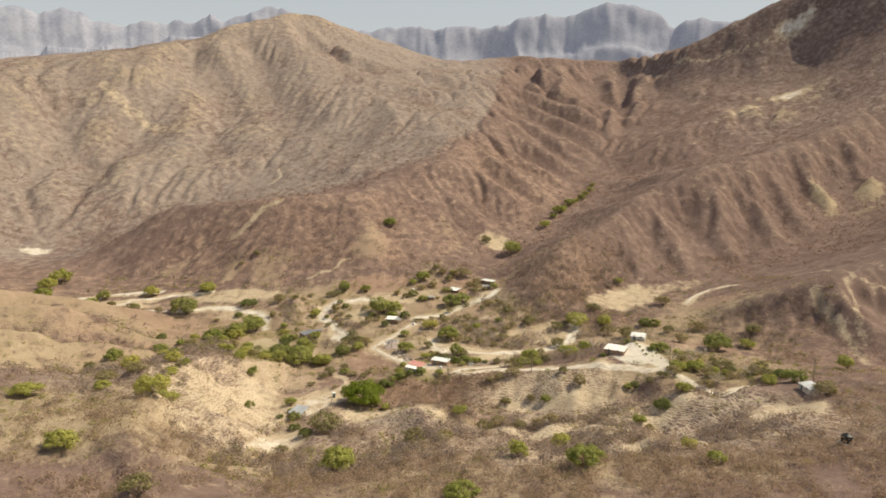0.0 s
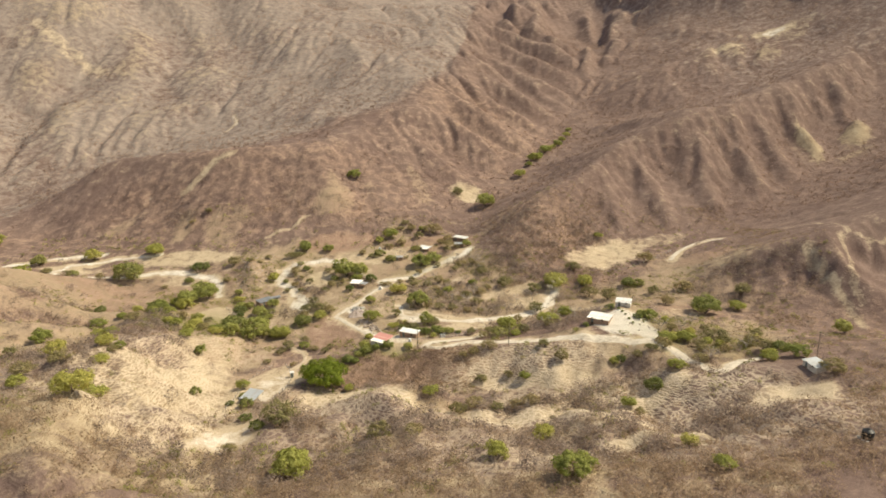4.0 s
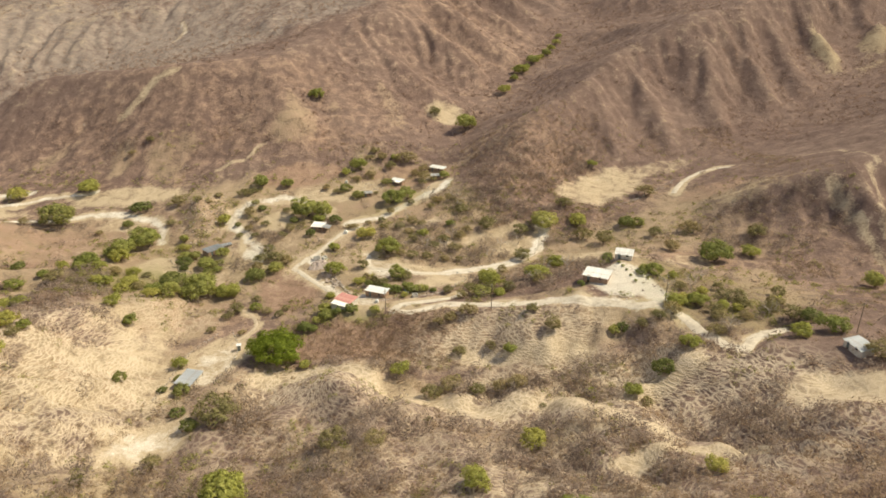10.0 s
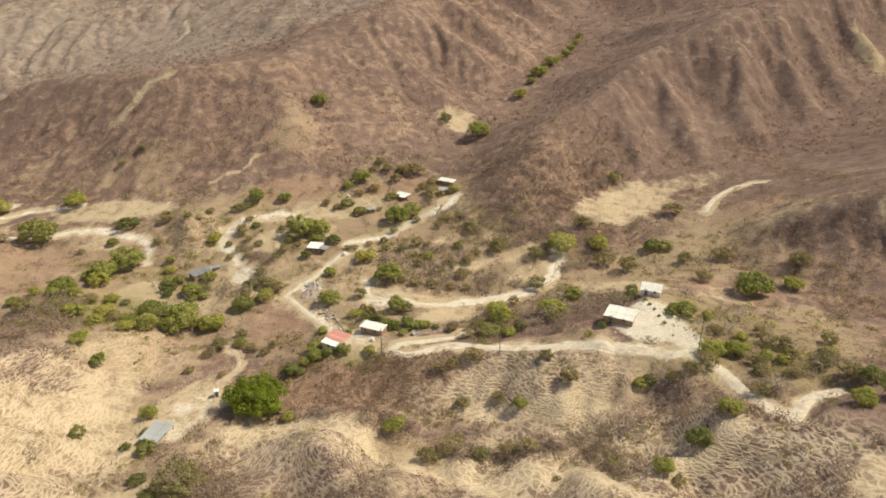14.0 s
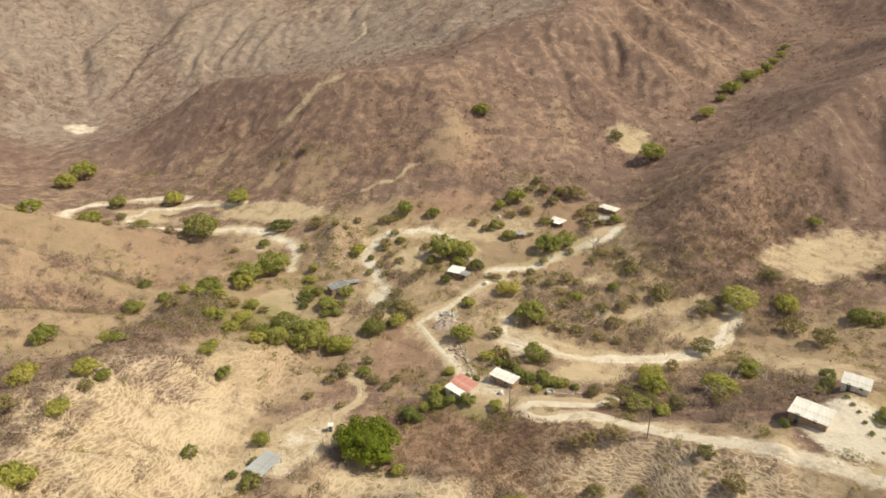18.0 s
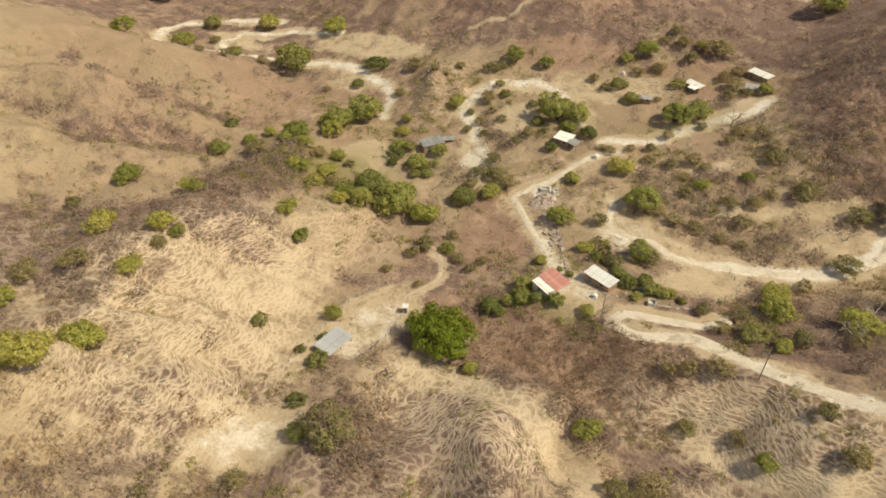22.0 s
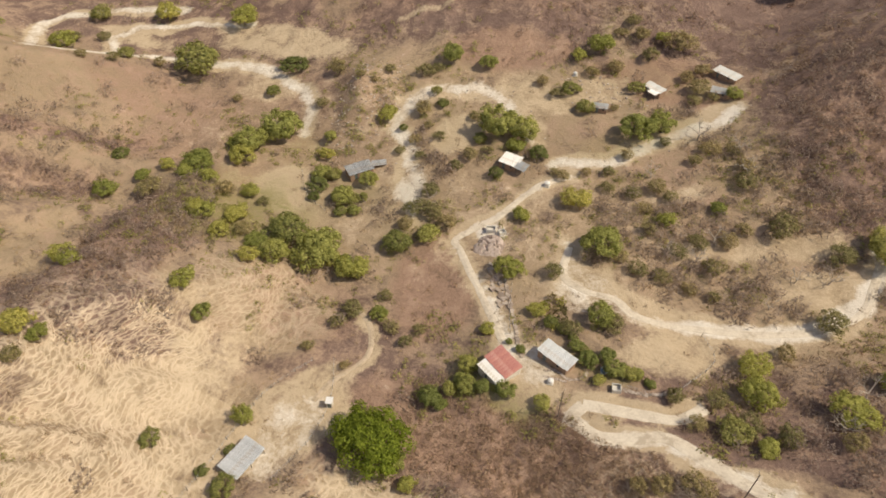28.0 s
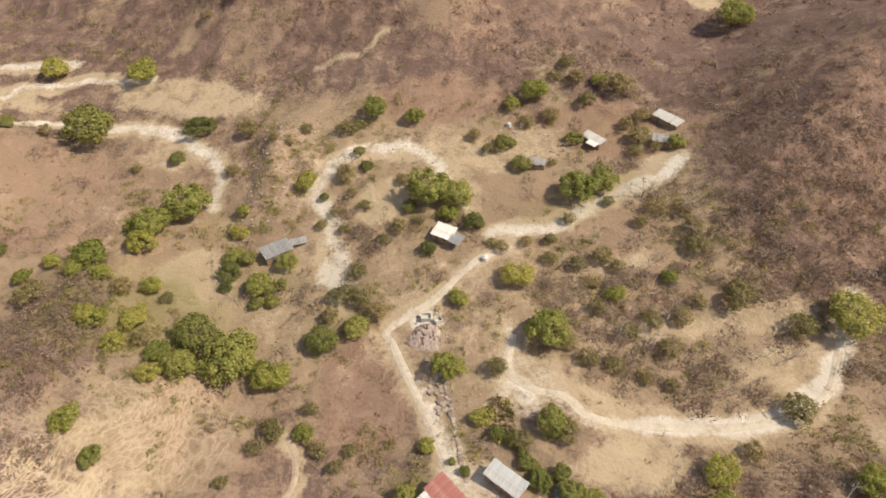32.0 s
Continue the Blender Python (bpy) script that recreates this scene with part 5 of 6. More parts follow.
# ---- houses ----
def wall(parent, a, b, height, openings=(), material=None, thick=0.18, low=-0.8):
    """One wall from a to b with its openings left free. openings: along, width, sill, head."""
    a, b = Vector(a), Vector(b)
    run, turn = (b - a).length, math.atan2(b.y - a.y, b.x - a.x)
    bm = bmesh.new()
    at = 0.0
    for along, wide, sill, head in sorted(openings):
        box(bm, (at + along) / 2, 0, (height + low) / 2, along - at, thick, height - low, 0.0)
        box(bm, along + wide / 2, 0, (height + head) / 2, wide, thick, height - head, 0.0)
        if sill > 0:
            box(bm, along + wide / 2, 0, (sill + low) / 2, wide, thick, sill - low, 0.0)
        at = along + wide
    box(bm, (at + run) / 2, 0, (height + low) / 2, run - at, thick, height - low, 0.0)
    w = part("wall", bm, material or PLASTER, parent)
    seat = pose(a.x, a.y, 0, 0, 0, math.degrees(turn))
    w.matrix_local = seat
    for along, wide, sill, head in openings:
        if sill > 0:
            bm = bmesh.new()
            for s in (0.04, wide - 0.04):
                box(bm, along + s, 0, (sill + head) / 2, 0.07, 0.1, head - sill, 0.0)
            for z in (sill + 0.04, (sill + head) / 2, head - 0.04):
                box(bm, along + wide / 2, 0, z, wide - 0.14, 0.08, 0.06, 0.0)
            f = part("window", bm, WOOD, parent, "wooden window frame")
            f.matrix_local = seat
            bm = bmesh.new()
            box(bm, along + wide / 2, 0, (sill + head) / 2, wide - 0.12, 0.012, head - sill - 0.12, 0.0)
            g = part("pane", bm, SHADE_GLASS, f)
        else:
            bm = bmesh.new()
            for k in range(4):
                box(bm, along + wide * (k + 0.5) / 4, 0.02, head / 2, wide / 4 - 0.012, 0.045, head - 0.06, 0.006)
            d = part("door", bm, DOOR, parent, "closed plank door")
            d.matrix_local = seat
            bm = bmesh.new()
            box(bm, along + wide - 0.12, -0.03, 1.0, 0.04, 0.06, 0.12, 0.008)
            part("door_handle", bm, TIN, d, "small metal door handle")
    return w


def sheet_mesh(name, run, wide, material):
    """One corrugated roofing sheet, run metres down the slope along y."""
    n = 2 * int(max(6, wide / 0.085))
    x = np.linspace(-wide / 2, wide / 2, n + 1)
    z = 0.022 * np.cos(np.arange(n + 1) * math.pi)
    v = [(a, s * run / 2, b) for s in (-1, 1) for a, b in zip(x, z)]
    f = [(k, k + 1, n + 2 + k, n + 1 + k) for k in range(n)]
    return mesh_of(name, v, np.array(f), material)


def sheet_roof(parent, cx, cy, z, length, run, pitch, turn, material, label, rng, across=0):
    """Overlapping corrugated sheets on purlins: length along the eave, run down the slope."""
    count = max(2, round(length / 0.86))
    wide = length / count
    seat = pose(cx, cy, z, 0, 0, turn) @ pose(0, 0, 0, pitch, 0, 0)
    bm = bmesh.new()
    for s in (-0.42, -0.14, 0.14, 0.42):
        box(bm, 0, s * run, -0.075, length - 0.1, 0.07, 0.08, 0.0)
    parent_mesh = part("roof_frame", bm, WOOD, parent)
    parent_mesh.matrix_local = seat
    tagged(parent_mesh, "rough timber roof purlins")
    me = sheet_mesh("roof_sheet", run, wide * 1.06, material)
    for k in range(count):
        s = new("roof_sheet", me)
        s.parent = parent_mesh
        s.matrix_local = pose(-length / 2 + wide * (k + 0.5), rng.uniform(-0.08, 0.08), 0.006 * (k % 2) + rng.uniform(0, 0.01), rng.uniform(-0.4, 0.4), 0, rng.uniform(-0.5, 0.5))
        tagged(s, label)
    return parent_mesh


house_rng = np.random.RandomState(4)


def house(x, y, turn, long, deep, high, pitch, sheets, label, sheet_label, walls=None, open_front=False, z=None, name="house", bare=False):
    """A one-room house under a single slope of sheets. long along its x, the front faces -y."""
    h = thing(name, x, y, turn, label, name, "houses of the hamlet", z)
    l, d = long / 2 - 0.35, deep / 2 - 0.35
    rise = math.tan(radians(pitch)) * d
    walls = walls or PLASTER
    if open_front:
        for px in (-l, 0, l):
            for py, top in ((-d, high - rise), (d, high + rise)):
                bm = bmesh.new()
                rod(bm, (px, py, -0.8), (px, py, top), 0.09, 0.08, 8)
                part("post", bm, WOOD, h, "rough wooden post")
        if not bare:
            wall(h, (l, d), (-l, d), high + rise - 0.12, (), walls)
    else:
        wall(h, (-l, -d), (l, -d), high - rise - 0.12, ((l * 0.35, 0.9, 0, 2.0), (l * 1.3, 0.8, 1.0, 1.9)), walls)
        wall(h, (l, d), (-l, d), high + rise - 0.12, ((l * 0.8, 0.8, 1.1, 1.9),), walls)
        wall(h, (-l, d - 0.1), (-l, -d + 0.1), high - rise - 0.12, ((d * 0.7, 0.7, 1.0, 1.8),), walls)
        wall(h, (l, -d + 0.1), (l, d - 0.1), high - rise - 0.12, (), walls)
        for s in (-1, 1):
            bm = bmesh.new()
            vs = [bm.verts.new(p) for p in ((s * l - 0.09, -d, high - rise - 0.12), (s * l - 0.09, d, high - rise - 0.12), (s * l - 0.09, d, high + rise - 0.12), (s * l + 0.09, -d, high - rise - 0.12), (s * l + 0.09, d, high - rise - 0.12), (s * l + 0.09, d, high + rise - 0.12))]
            for f in ((0, 2, 1), (3, 4, 5), (0, 1, 4, 3), (1, 2, 5, 4), (0, 3, 5, 2)):
                bm.faces.new([vs[k] for k in f])
            part("gable", bm, walls, h)
    sheet_roof(h, 0, 0, high, long, deep, pitch, 0, sheets, sheet_label, house_rng)
    return h


red_house = house(-11.4, 281.4, -35, 7.4, 4.9, 3.0, 7, RED_TIN, "small house with a faded red sheet roof and a pale annex", "faded red roof sheet", z=-1.2)
sheet_roof(red_house, 0.1, -3.5, 2.45, 6.6, 2.5, 7, 0, WHITE_TIN, "white-painted roof sheet", house_rng)
wall(red_house, (-3.0, -4.4), (3.2, -4.4), 2.15, ((2.2, 0.9, 0, 2.0),), PLASTER)
wall(red_house, (-3.0, -2.2), (-3.0, -4.3), 2.15, (), PLASTER)
wall(red_house, (3.2, -4.3), (3.2, -2.2), 2.15, (), PLASTER)
house(-0.6, 287.0, -27, 8.4, 4.1, 2.5, 6, PALE_TIN, "low house with a grey galvanised sheet roof", "galvanised corrugated roof sheet", ADOBE, z=-0.5)
house(-56.7, 246.0, 77, 8.2, 5.4, 1.95, 5, PALE_TIN, "open shed with a pale grey sheet roof in a bare yard", "weathered pale roof sheet", WOOD, True, name="shed", bare=True)
small_house = house(-28.2, 352.4, -14, 6.0, 5.0, 2.5, 8, WHITE_TIN, "small pale house under trees by the river bed", "pale roof sheet", ADOBE)
sheet_roof(small_house, 4.2, -1.0, 2.25, 4.2, 3.4, 8, 90, TIN, "brown-stained roof sheet", house_rng)
for px, py in ((6.0, -2.8), (6.0, 0.8), (3.2, -2.8)):
    bm = bmesh.new()
    rod(bm, (px, py, -0.8), (px, py, 2.2), 0.08, 0.07)
    part("post", bm, WOOD, small_house, "porch post")
west_house = house(-72.4, 340.2, 47, 8.2, 4.8, 2.3, 7, TIN, "grey-roofed house among fruit trees", "grey roof sheet", ADOBE)
sheet_roof(west_house, 6.4, -0.4, 2.2, 4.6, 2.6, 6, -18, TIN, "long grey lean-to sheet", house_rng)
for px, py in ((4.8, -1.2), (6.6, -1.4), (8.3, -1.7)):
    bm = bmesh.new()
    rod(bm, (px, py, -0.8), (px, py, 2.3), 0.08, 0.07)
    part("post", bm, WOOD, west_house, "lean-to post")
house(29.2, 408.2, -36, 9.2, 4.0, 2.1, 8, TIN, "long narrow grey-roofed house at the foot of the slope", "grey roof sheet", ADOBE)
house(27.6, 398.6, -6, 5.6, 3.6, 2.0, 8, TIN, "small grey-roofed outhouse by a tree", "grey roof sheet", ADOBE)
north_house = house(7.8, 396.2, -36, 7.2, 3.4, 2.1, 9, TIN, "grey and white roofed house on the terrace", "grey roof sheet", ADOBE)
sheet_roof(north_house, 1.4, -2.3, 1.75, 3.4, 2.0, 9, 0, WHITE_TIN, "white porch sheet", house_rng)
for px in (0.0, 2.8):
    bm = bmesh.new()
    rod(bm, (px, -3.1, -0.8), (px, -3.1, 1.62), 0.07, 0.06)
    part("post", bm, WOOD, north_house, "porch post")
house(-7.3, 383.2, 4, 4.8, 2.9, 2.0, 8, TIN, "tiny grey-roofed hut beside a bush", "grey roof sheet", ADOBE, name="hut")
house(74.6, 270.4, -31, 8.8, 7.0, 2.05, 5, WHITE_TIN, "white-roofed adobe house on a bare levelled pad", "whitewashed roof sheet", ADOBE)
house(87.6, 282.3, -25, 6.4, 5.0, 2.0, 8, WHITE_TIN, "white-roofed house behind the levelled pad", "white roof sheet", PLASTER)
house(122.4, 207.6, -85, 6.6, 4.6, 2.0, 8, PALE_TIN, "pale-roofed house on the eastern hillside", "pale roof sheet", PLASTER)


# ---- small structures ----
def block(name, x, y, turn, parts, label, category, up=0.0):
    """A small structure made of shaped blocks. parts: name, material, centre, size, label."""
    ob = thing(name, x, y, turn, label, category)
    for n, material, c, s, l in parts:
        bm = bmesh.new()
        box(bm, *c, *s, min(s) * 0.06)
        part(n, bm, material, ob, l)
    return ob


def water_tank(x, y, r, h, material, label):
    """A round tank with ribs, a domed shoulder and a screw lid, on a slab."""
    ob = thing("water_tank", x, y, 0, label, "water tank")
    bm = bmesh.new()
    box(bm, 0, 0, -0.1, 2.3 * r, 2.3 * r, 0.5, 0.03)
    part("slab", bm, CONCRETE, ob, "concrete slab")
    bm = bmesh.new()
    z = 0.15
    for k in range(4):
        rod(bm, (0, 0, z), (0, 0, z + h * 0.16), r, r, 18)
        rod(bm, (0, 0, z + h * 0.16), (0, 0, z + h * 0.2), r * 0.95, r * 0.95, 18)
        z += h * 0.2
    rod(bm, (0, 0, z), (0, 0, z + h * 0.2), r, r * 0.4, 18)
    part("body", bm, material, ob)
    bm = bmesh.new()
    rod(bm, (0, 0, z + h * 0.2), (0, 0, z + h * 0.27), r * 0.32, r * 0.28, 14)
    part("lid", bm, material, ob, "screw lid")
    return ob


def trough(x, y, turn, long, deep, label):
    """An open concrete basin: four walls and a floor."""
    t, h = 0.14, 0.8
    return block("basin", x, y, turn, [("floor_slab", CONCRETE, (0, 0, 0.0), (long, deep, 0.5), ""), ("side", CONCRETE, (0, -deep / 2 + t / 2, 0.25 + h / 2), (long, t, h), ""), ("side", CONCRETE, (0, deep / 2 - t / 2, 0.25 + h / 2), (long, t, h), ""),
                                       ("end", CONCRETE, (-long / 2 + t / 2, 0, 0.25 + h / 2), (t, deep - 2 * t, h), ""), ("end", CONCRETE, (long / 2 - t / 2, 0, 0.25 + h / 2), (t, deep - 2 * t, h), "")], label, "basin")


def rock_outcrop(x, y, turn, long, deep, high, label, seed):
    """A broad slab of bedrock: a lumpy dome with joints cut across it, sunk in the slope."""
    rng = np.random.RandomState(seed)
    ob = thing("rock_outcrop", x, y, turn, label, "rock")
    n, m = 40, 34
    a, b = np.meshgrid(np.linspace(-1, 1, n), np.linspace(-1, 1, m))
    r = np.hypot(a, b) + 0.45 * (fractal(a, b, 0.7, seed, 3) - 0.5)
    dome = 1 - ramp(r, 0.25, 0.98)
    joint = np.abs(2 * fractal(a * 1.6 + b * 0.5, b, 0.42, seed + 3, 2) - 1)
    z = high * dome * (0.75 + 0.5 * fractal(a, b, 0.5, seed + 6, 3)) - 0.55 * high * (1 - ramp(joint, 0.0, 0.16)) * dome - 0.6 * (1 - dome)
    v = np.stack([a * long / 2, b * deep / 2, z], -1).reshape(-1, 3)
    wx, wy = v[:, 0] * math.cos(radians(turn)) - v[:, 1] * math.sin(radians(turn)) + x, v[:, 0] * math.sin(radians(turn)) + v[:, 1] * math.cos(radians(turn)) + y
    v[:, 2] += on_ground_all(wx, wy) - on_ground(x, y)
    k = np.arange(n * m).reshape(m, n)
    faces = np.stack([k[:-1, :-1], k[:-1, 1:], k[1:, 1:], k[1:, :-1]], -1).reshape(-1, 4)
    slab = new("slab", mesh_of("slab", v, faces, ROCK))
    slab.parent = ob
    return ob


rock_outcrop(-25.4, 320.6, 20, 11.5, 11.0, 1.5, "pale pinkish-grey bedrock slab beside the village path", 71)
rock_outcrop(-20.6, 310.2, 60, 6.5, 3.4, 0.9, "low grey rock ledge in the dry stream", 75)


def prickly_pear(x, y, wide, seed):
    """A clump of flat oval pads standing on one another."""
    rng = np.random.RandomState(seed)
    ob = thing("prickly_pear", x, y, rng.uniform(0, 360), "yellow-green prickly pear clump of flat pads", "cactus", "prickly pears")
    bm = bmesh.new()
    for k in range(46):
        a, r = rng.uniform(0, 6.283), wide / 2 * math.sqrt(rng.uniform(0, 1))
        m = Matrix.Translation((r * math.cos(a), r * math.sin(a), rng.uniform(0.15, 1.5))) @ pose(0, 0, 0, rng.uniform(-40, 40), rng.uniform(-40, 40), rng.uniform(0, 360)) @ Matrix.Diagonal((0.24, 0.05, 0.36, 1))
        bmesh.ops.create_icosphere(bm, subdivisions=1, radius=1, matrix=m)
    part("cactus_body", bm, LEAF["L"] if seed % 2 else LEAF["O"], ob)
    return ob


for k, (x, y) in enumerate([(-5.5, 306), (-3, 305.5), (-4.5, 302.2), (-4.5, 299), (-2, 303), (-6.5, 303.6), (-1.6, 300), (-3.5, 297.4)]):
    prickly_pear(x, y, 2.6, 500 + k)
trough(-26.6, 326.0, 15, 2.6, 1.9, "white concrete water basin on bare rock")
trough(-23.4, 325.6, 40, 1.9, 1.6, "small whitewashed basin beside the path")
trough(13.0, 282.9, 10, 1.9, 1.9, "square pale stone well by the field")
water_tank(-15.8, 346.4, 0.8, 1.3, WHITE_TIN, "round white water tank beside the path")
water_tank(9.9, 287.2, 0.75, 1.2, BLUE, "blue-grey plastic water tank among bushes")
water_tank(-18.5, 399.5, 0.7, 1.2, WHITE_TIN, "small white water tank on the terrace")
water_tank(106.6, 162.2, 1.3, 2.4, BLACK, "black plastic water tank on a pale slab")


water_tank(-0.6, 280.7, 0.62, 1.0, WHITE_TIN, "small round white water tank in the yard")
block("outhouse", -45.8, 264.2, 15, [("cabin", PLASTER, (0, 0, 0.9), (1.3, 1.3, 2.4), ""), ("roof", WHITE_TIN, (0, -0.1, 2.16), (1.6, 1.8, 0.09), "white flat roof"), ("door", DOOR, (0, -0.665, 0.95), (0.75, 0.05, 1.8), "plank door")], "small white outhouse beside the big tree", "outhouse")


def utility_pole(x, y, turn, high=9.0):
    ob = thing("utility_pole", x, y, turn, "weathered wooden utility pole with a cross-arm", "utility pole", "power line poles")
    bm = bmesh.new()
    rod(bm, (0, 0, -1), (0, 0, high), 0.13, 0.08, 10)
    part("pole", bm, WOOD, ob)
    bm = bmesh.new()
    box(bm, 0, 0.12, high - 0.5, 1.9, 0.1, 0.12, 0.01)
    part("cross_arm", bm, WOOD, ob)
    for px in (-0.85, 0.0, 0.85):
        bm = bmesh.new()
        rod(bm, (px, 0.12, high - 0.44), (px, 0.12, high - 0.2), 0.06, 0.035, 8)
        part("insulator", bm, CONCRETE, ob, "pale insulator")
    return ob


for px, py, turn in ((2.6, 273.2, 70), (37.6, 263.8, 80), (92.2, 254.6, 60), (129.8, 218.5, 30)):
    utility_pole(px, py, turn)


def fence(pts, label, gap=2.2, high=1.25):
    """Crooked posts with three wires."""
    way = smooth_line(pts, gap)
    ob = thing("fence", way[0][0], way[0][1], 0, label, "fence")
    base = ob.matrix_world.inverted()
    tops = []
    for x, y in way:
        p = base @ Vector((x, y, on_ground(x, y)))
        bm = bmesh.new()
        tip = p + Vector((house_rng.uniform(-0.1, 0.1), house_rng.uniform(-0.1, 0.1), high * house_rng.uniform(0.9, 1.15)))
        rod(bm, p - Vector((0, 0, 0.4)), tip, 0.075, 0.06, 6)
        part("post", bm, WOOD, ob)
        tops.append((p, tip))
    for f in (0.35, 0.62, 0.9):
        bm = bmesh.new()
        for (a, b), (c, d) in zip(tops[:-1], tops[1:]):
            rod(bm, a.lerp(b, f), c.lerp(d, f), 0.018, 0.018, 4)
        part("wire", bm, TIN, ob, "fence wire")
    return ob


fence([(-63.5, 234), (-62.6, 246.6), (-62.0, 256), (-60.5, 264), (-55, 274)], "crooked post and wire fence along the shed yard")
fence([(-50.5, 276), (-46.5, 266), (-46, 256), (-49, 244)], "post and wire fence at the yard edge")
fence([(-16.2, 309), (-14.5, 300), (-12.6, 293)], "stake fence beside the village path")
fence([(-90, 336), (-84, 327), (-75, 322)], "stake fence round the bare field")
fence([(14, 284.5), (20, 283.5), (25, 286), (33, 299), (30, 306)], "wire fence round the small dry field")
fence([(98, 361), (111, 358), (128, 366), (146, 380)], "post fence along the cleared plot")


# ---- brush, grass and stones ----
def scattered(count, box_, seed, weigh):
    """Places in a stretch of the plan, thinned by weigh(x, y)."""
    rng = np.random.RandomState(seed)
    x, y = rng.uniform(box_[0], box_[1], count), rng.uniform(box_[2], box_[3], count)
    keep = rng.rand(count) < weigh(x, y)
    return x[keep], y[keep], rng


def tufts(name, label, category, x, y, size, rng, material, blades, width, tall=0.6, spread=1.0, lighter=0.0):
    """Twiggy clumps: small sprays set in a dome over each root, facing up and outwards."""
    n = len(x)
    root = np.stack([x, y, on_ground_all(x, y)], -1)[:, None, :]
    a = rng.uniform(0, 6.283, (n, blades))
    out = np.sqrt(rng.uniform(0.0, 1.0, (n, blades)))
    s = size[:, None]
    lobed = s * (1 + 0.35 * np.sin(2 * a + rng.uniform(0, 6.283, (n, 1))) * out)
    p = np.stack([np.cos(a) * out * lobed * 0.5 * spread, np.sin(a) * out * lobed * 0.5 * spread, s * tall * np.sqrt(1.03 - out**2) * rng.uniform(0.35, 1.0, (n, blades))], -1)
    nrm = np.stack([np.cos(a) * out, np.sin(a) * out, np.full_like(a, 0.75)], -1) + rng.normal(size=(n, blades, 3)) * 0.45
    nrm /= np.linalg.norm(nrm, axis=-1, keepdims=True)
    u = np.cross(nrm, rng.normal(size=(n, blades, 3)))
    u /= np.linalg.norm(u, axis=-1, keepdims=True) + 1e-9
    v = np.cross(nrm, u)
    la, lb = (s * width * rng.uniform(1.2, 2.6, (n, blades)))[..., None], (s * width * rng.uniform(0.3, 0.7, (n, blades)))[..., None]
    quad = np.stack([root + p - u * la, root + p - v * lb, root + p + u * la, root + p + v * lb], 2)
    k = np.arange(n * blades)[:, None] * 4
    faces = np.concatenate([k + (0, 1, 2), k + (0, 2, 3)])
    me = mesh_of(name, quad.reshape(-1, 3), faces, material)
    tint = np.repeat(np.clip(rng.normal(0.5, 0.22, n) + lighter, 0, 1), blades * 4) + np.repeat(rng.uniform(-0.2, 0.2, n * blades), 4)
    me.attributes.new("tint", "FLOAT", "POINT").data.foreach_set("value", np.clip(tint, 0, 1).astype(np.float32))
    return tagged(new(name, me), label, category, kind="stuff")


def brushy(x, y):
    return land_cover(x, y)[5]


def clear_of_houses(x, y):
    free = np.ones_like(x)
    for hx, hy, r in ((-11, 281, 6), (-1, 287, 6), (-57, 248, 6), (-27, 352, 6), (-70, 338, 7), (29, 409, 6), (28, 399, 4), (8, 396, 5), (-7, 382, 4), (74, 270, 7), (88, 282, 6), (122, 208, 5)):
        free *= np.hypot(x - hx, y - hy) > r
    return free


x, y, rng = scattered(80000, (-230, 200, 215, 440), 1, lambda x, y: brushy(x, y) * clear_of_houses(x, y) * (0.15 + 0.9 * ramp(fractal(x, y, 20, 55, 4), 0.38, 0.60)) * (1 - 0.4 * land_cover(x, y)[3]))
tufts("dry_brush", "grey-brown leafless thorn scrub", "brush", x, y, rng.uniform(0.7, 2.5, len(x)) * (0.7 + 0.6 * fractal(x, y, 30, 88, 2)), rng, THORN, 9, 0.10, 0.42, lighter=0.08)
x, y, rng = scattered(26000, (-170, 190, 130, 236), 20, lambda x, y: np.maximum(brushy(x, y), 0.75 * ramp(-y, -222, -185)) * (0.06 + ramp(fractal(x, y, 16, 55, 4), 0.36, 0.54)) * (1 - ramp(land_cover(x, y)[0], 0.25, 0.5)) * (1 - 0.55 * land_cover(x, y)[3]))
tufts("dry_brush", "thick mauve-brown leafless scrub on the spur slopes", "brush", x, y, rng.uniform(1.0, 3.4, len(x)), rng, THORN, 14, 0.075, 0.65, lighter=0.24)
x, y, rng = scattered(5200, (-110, 150, 100, 212), 24, lambda x, y: 0.62 * ramp(fractal(x, y, 24, 91, 4), 0.44, 0.58) * (1 - 0.85 * ramp(y, 168, 205)) * (land_cover(x, y)[0] < 0.3))
tufts("leafless_trees", "tall pale mauve leafless thicket on the near slope", "thicket", x, y, rng.uniform(2.4, 5.0, len(x)), rng, THORN, 44, 0.045, 0.75, lighter=0.3)
x, y, rng = scattered(5200, (-30, 32, 246, 280), 22, lambda x, y: most(patch(x, y, 4, 264, 22, 9), 0.8 * patch(x, y, 12, 251, 20, 5, -12), 0.5 * patch(x, y, -22, 268, 14, 9)) * clear_of_houses(x, y) * (land_cover(x, y)[0] < 0.4))
tufts("dry_brush", "low red-brown leafless scrub below the hamlet road", "brush", x, y, rng.uniform(0.6, 1.9, len(x)), rng, THORN, 12, 0.085, 0.5, lighter=0.05)
x, y, rng = scattered(1500, (-95, -48, 195, 245), 23, lambda x, y: most(band(x, y, [(-56, 240), (-63, 228), (-67, 216), (-76, 204)], 2.0, 4.0), 0.35 * band(x, y, [(-84, 236), (-92, 224), (-95, 210)], 2, 5)))
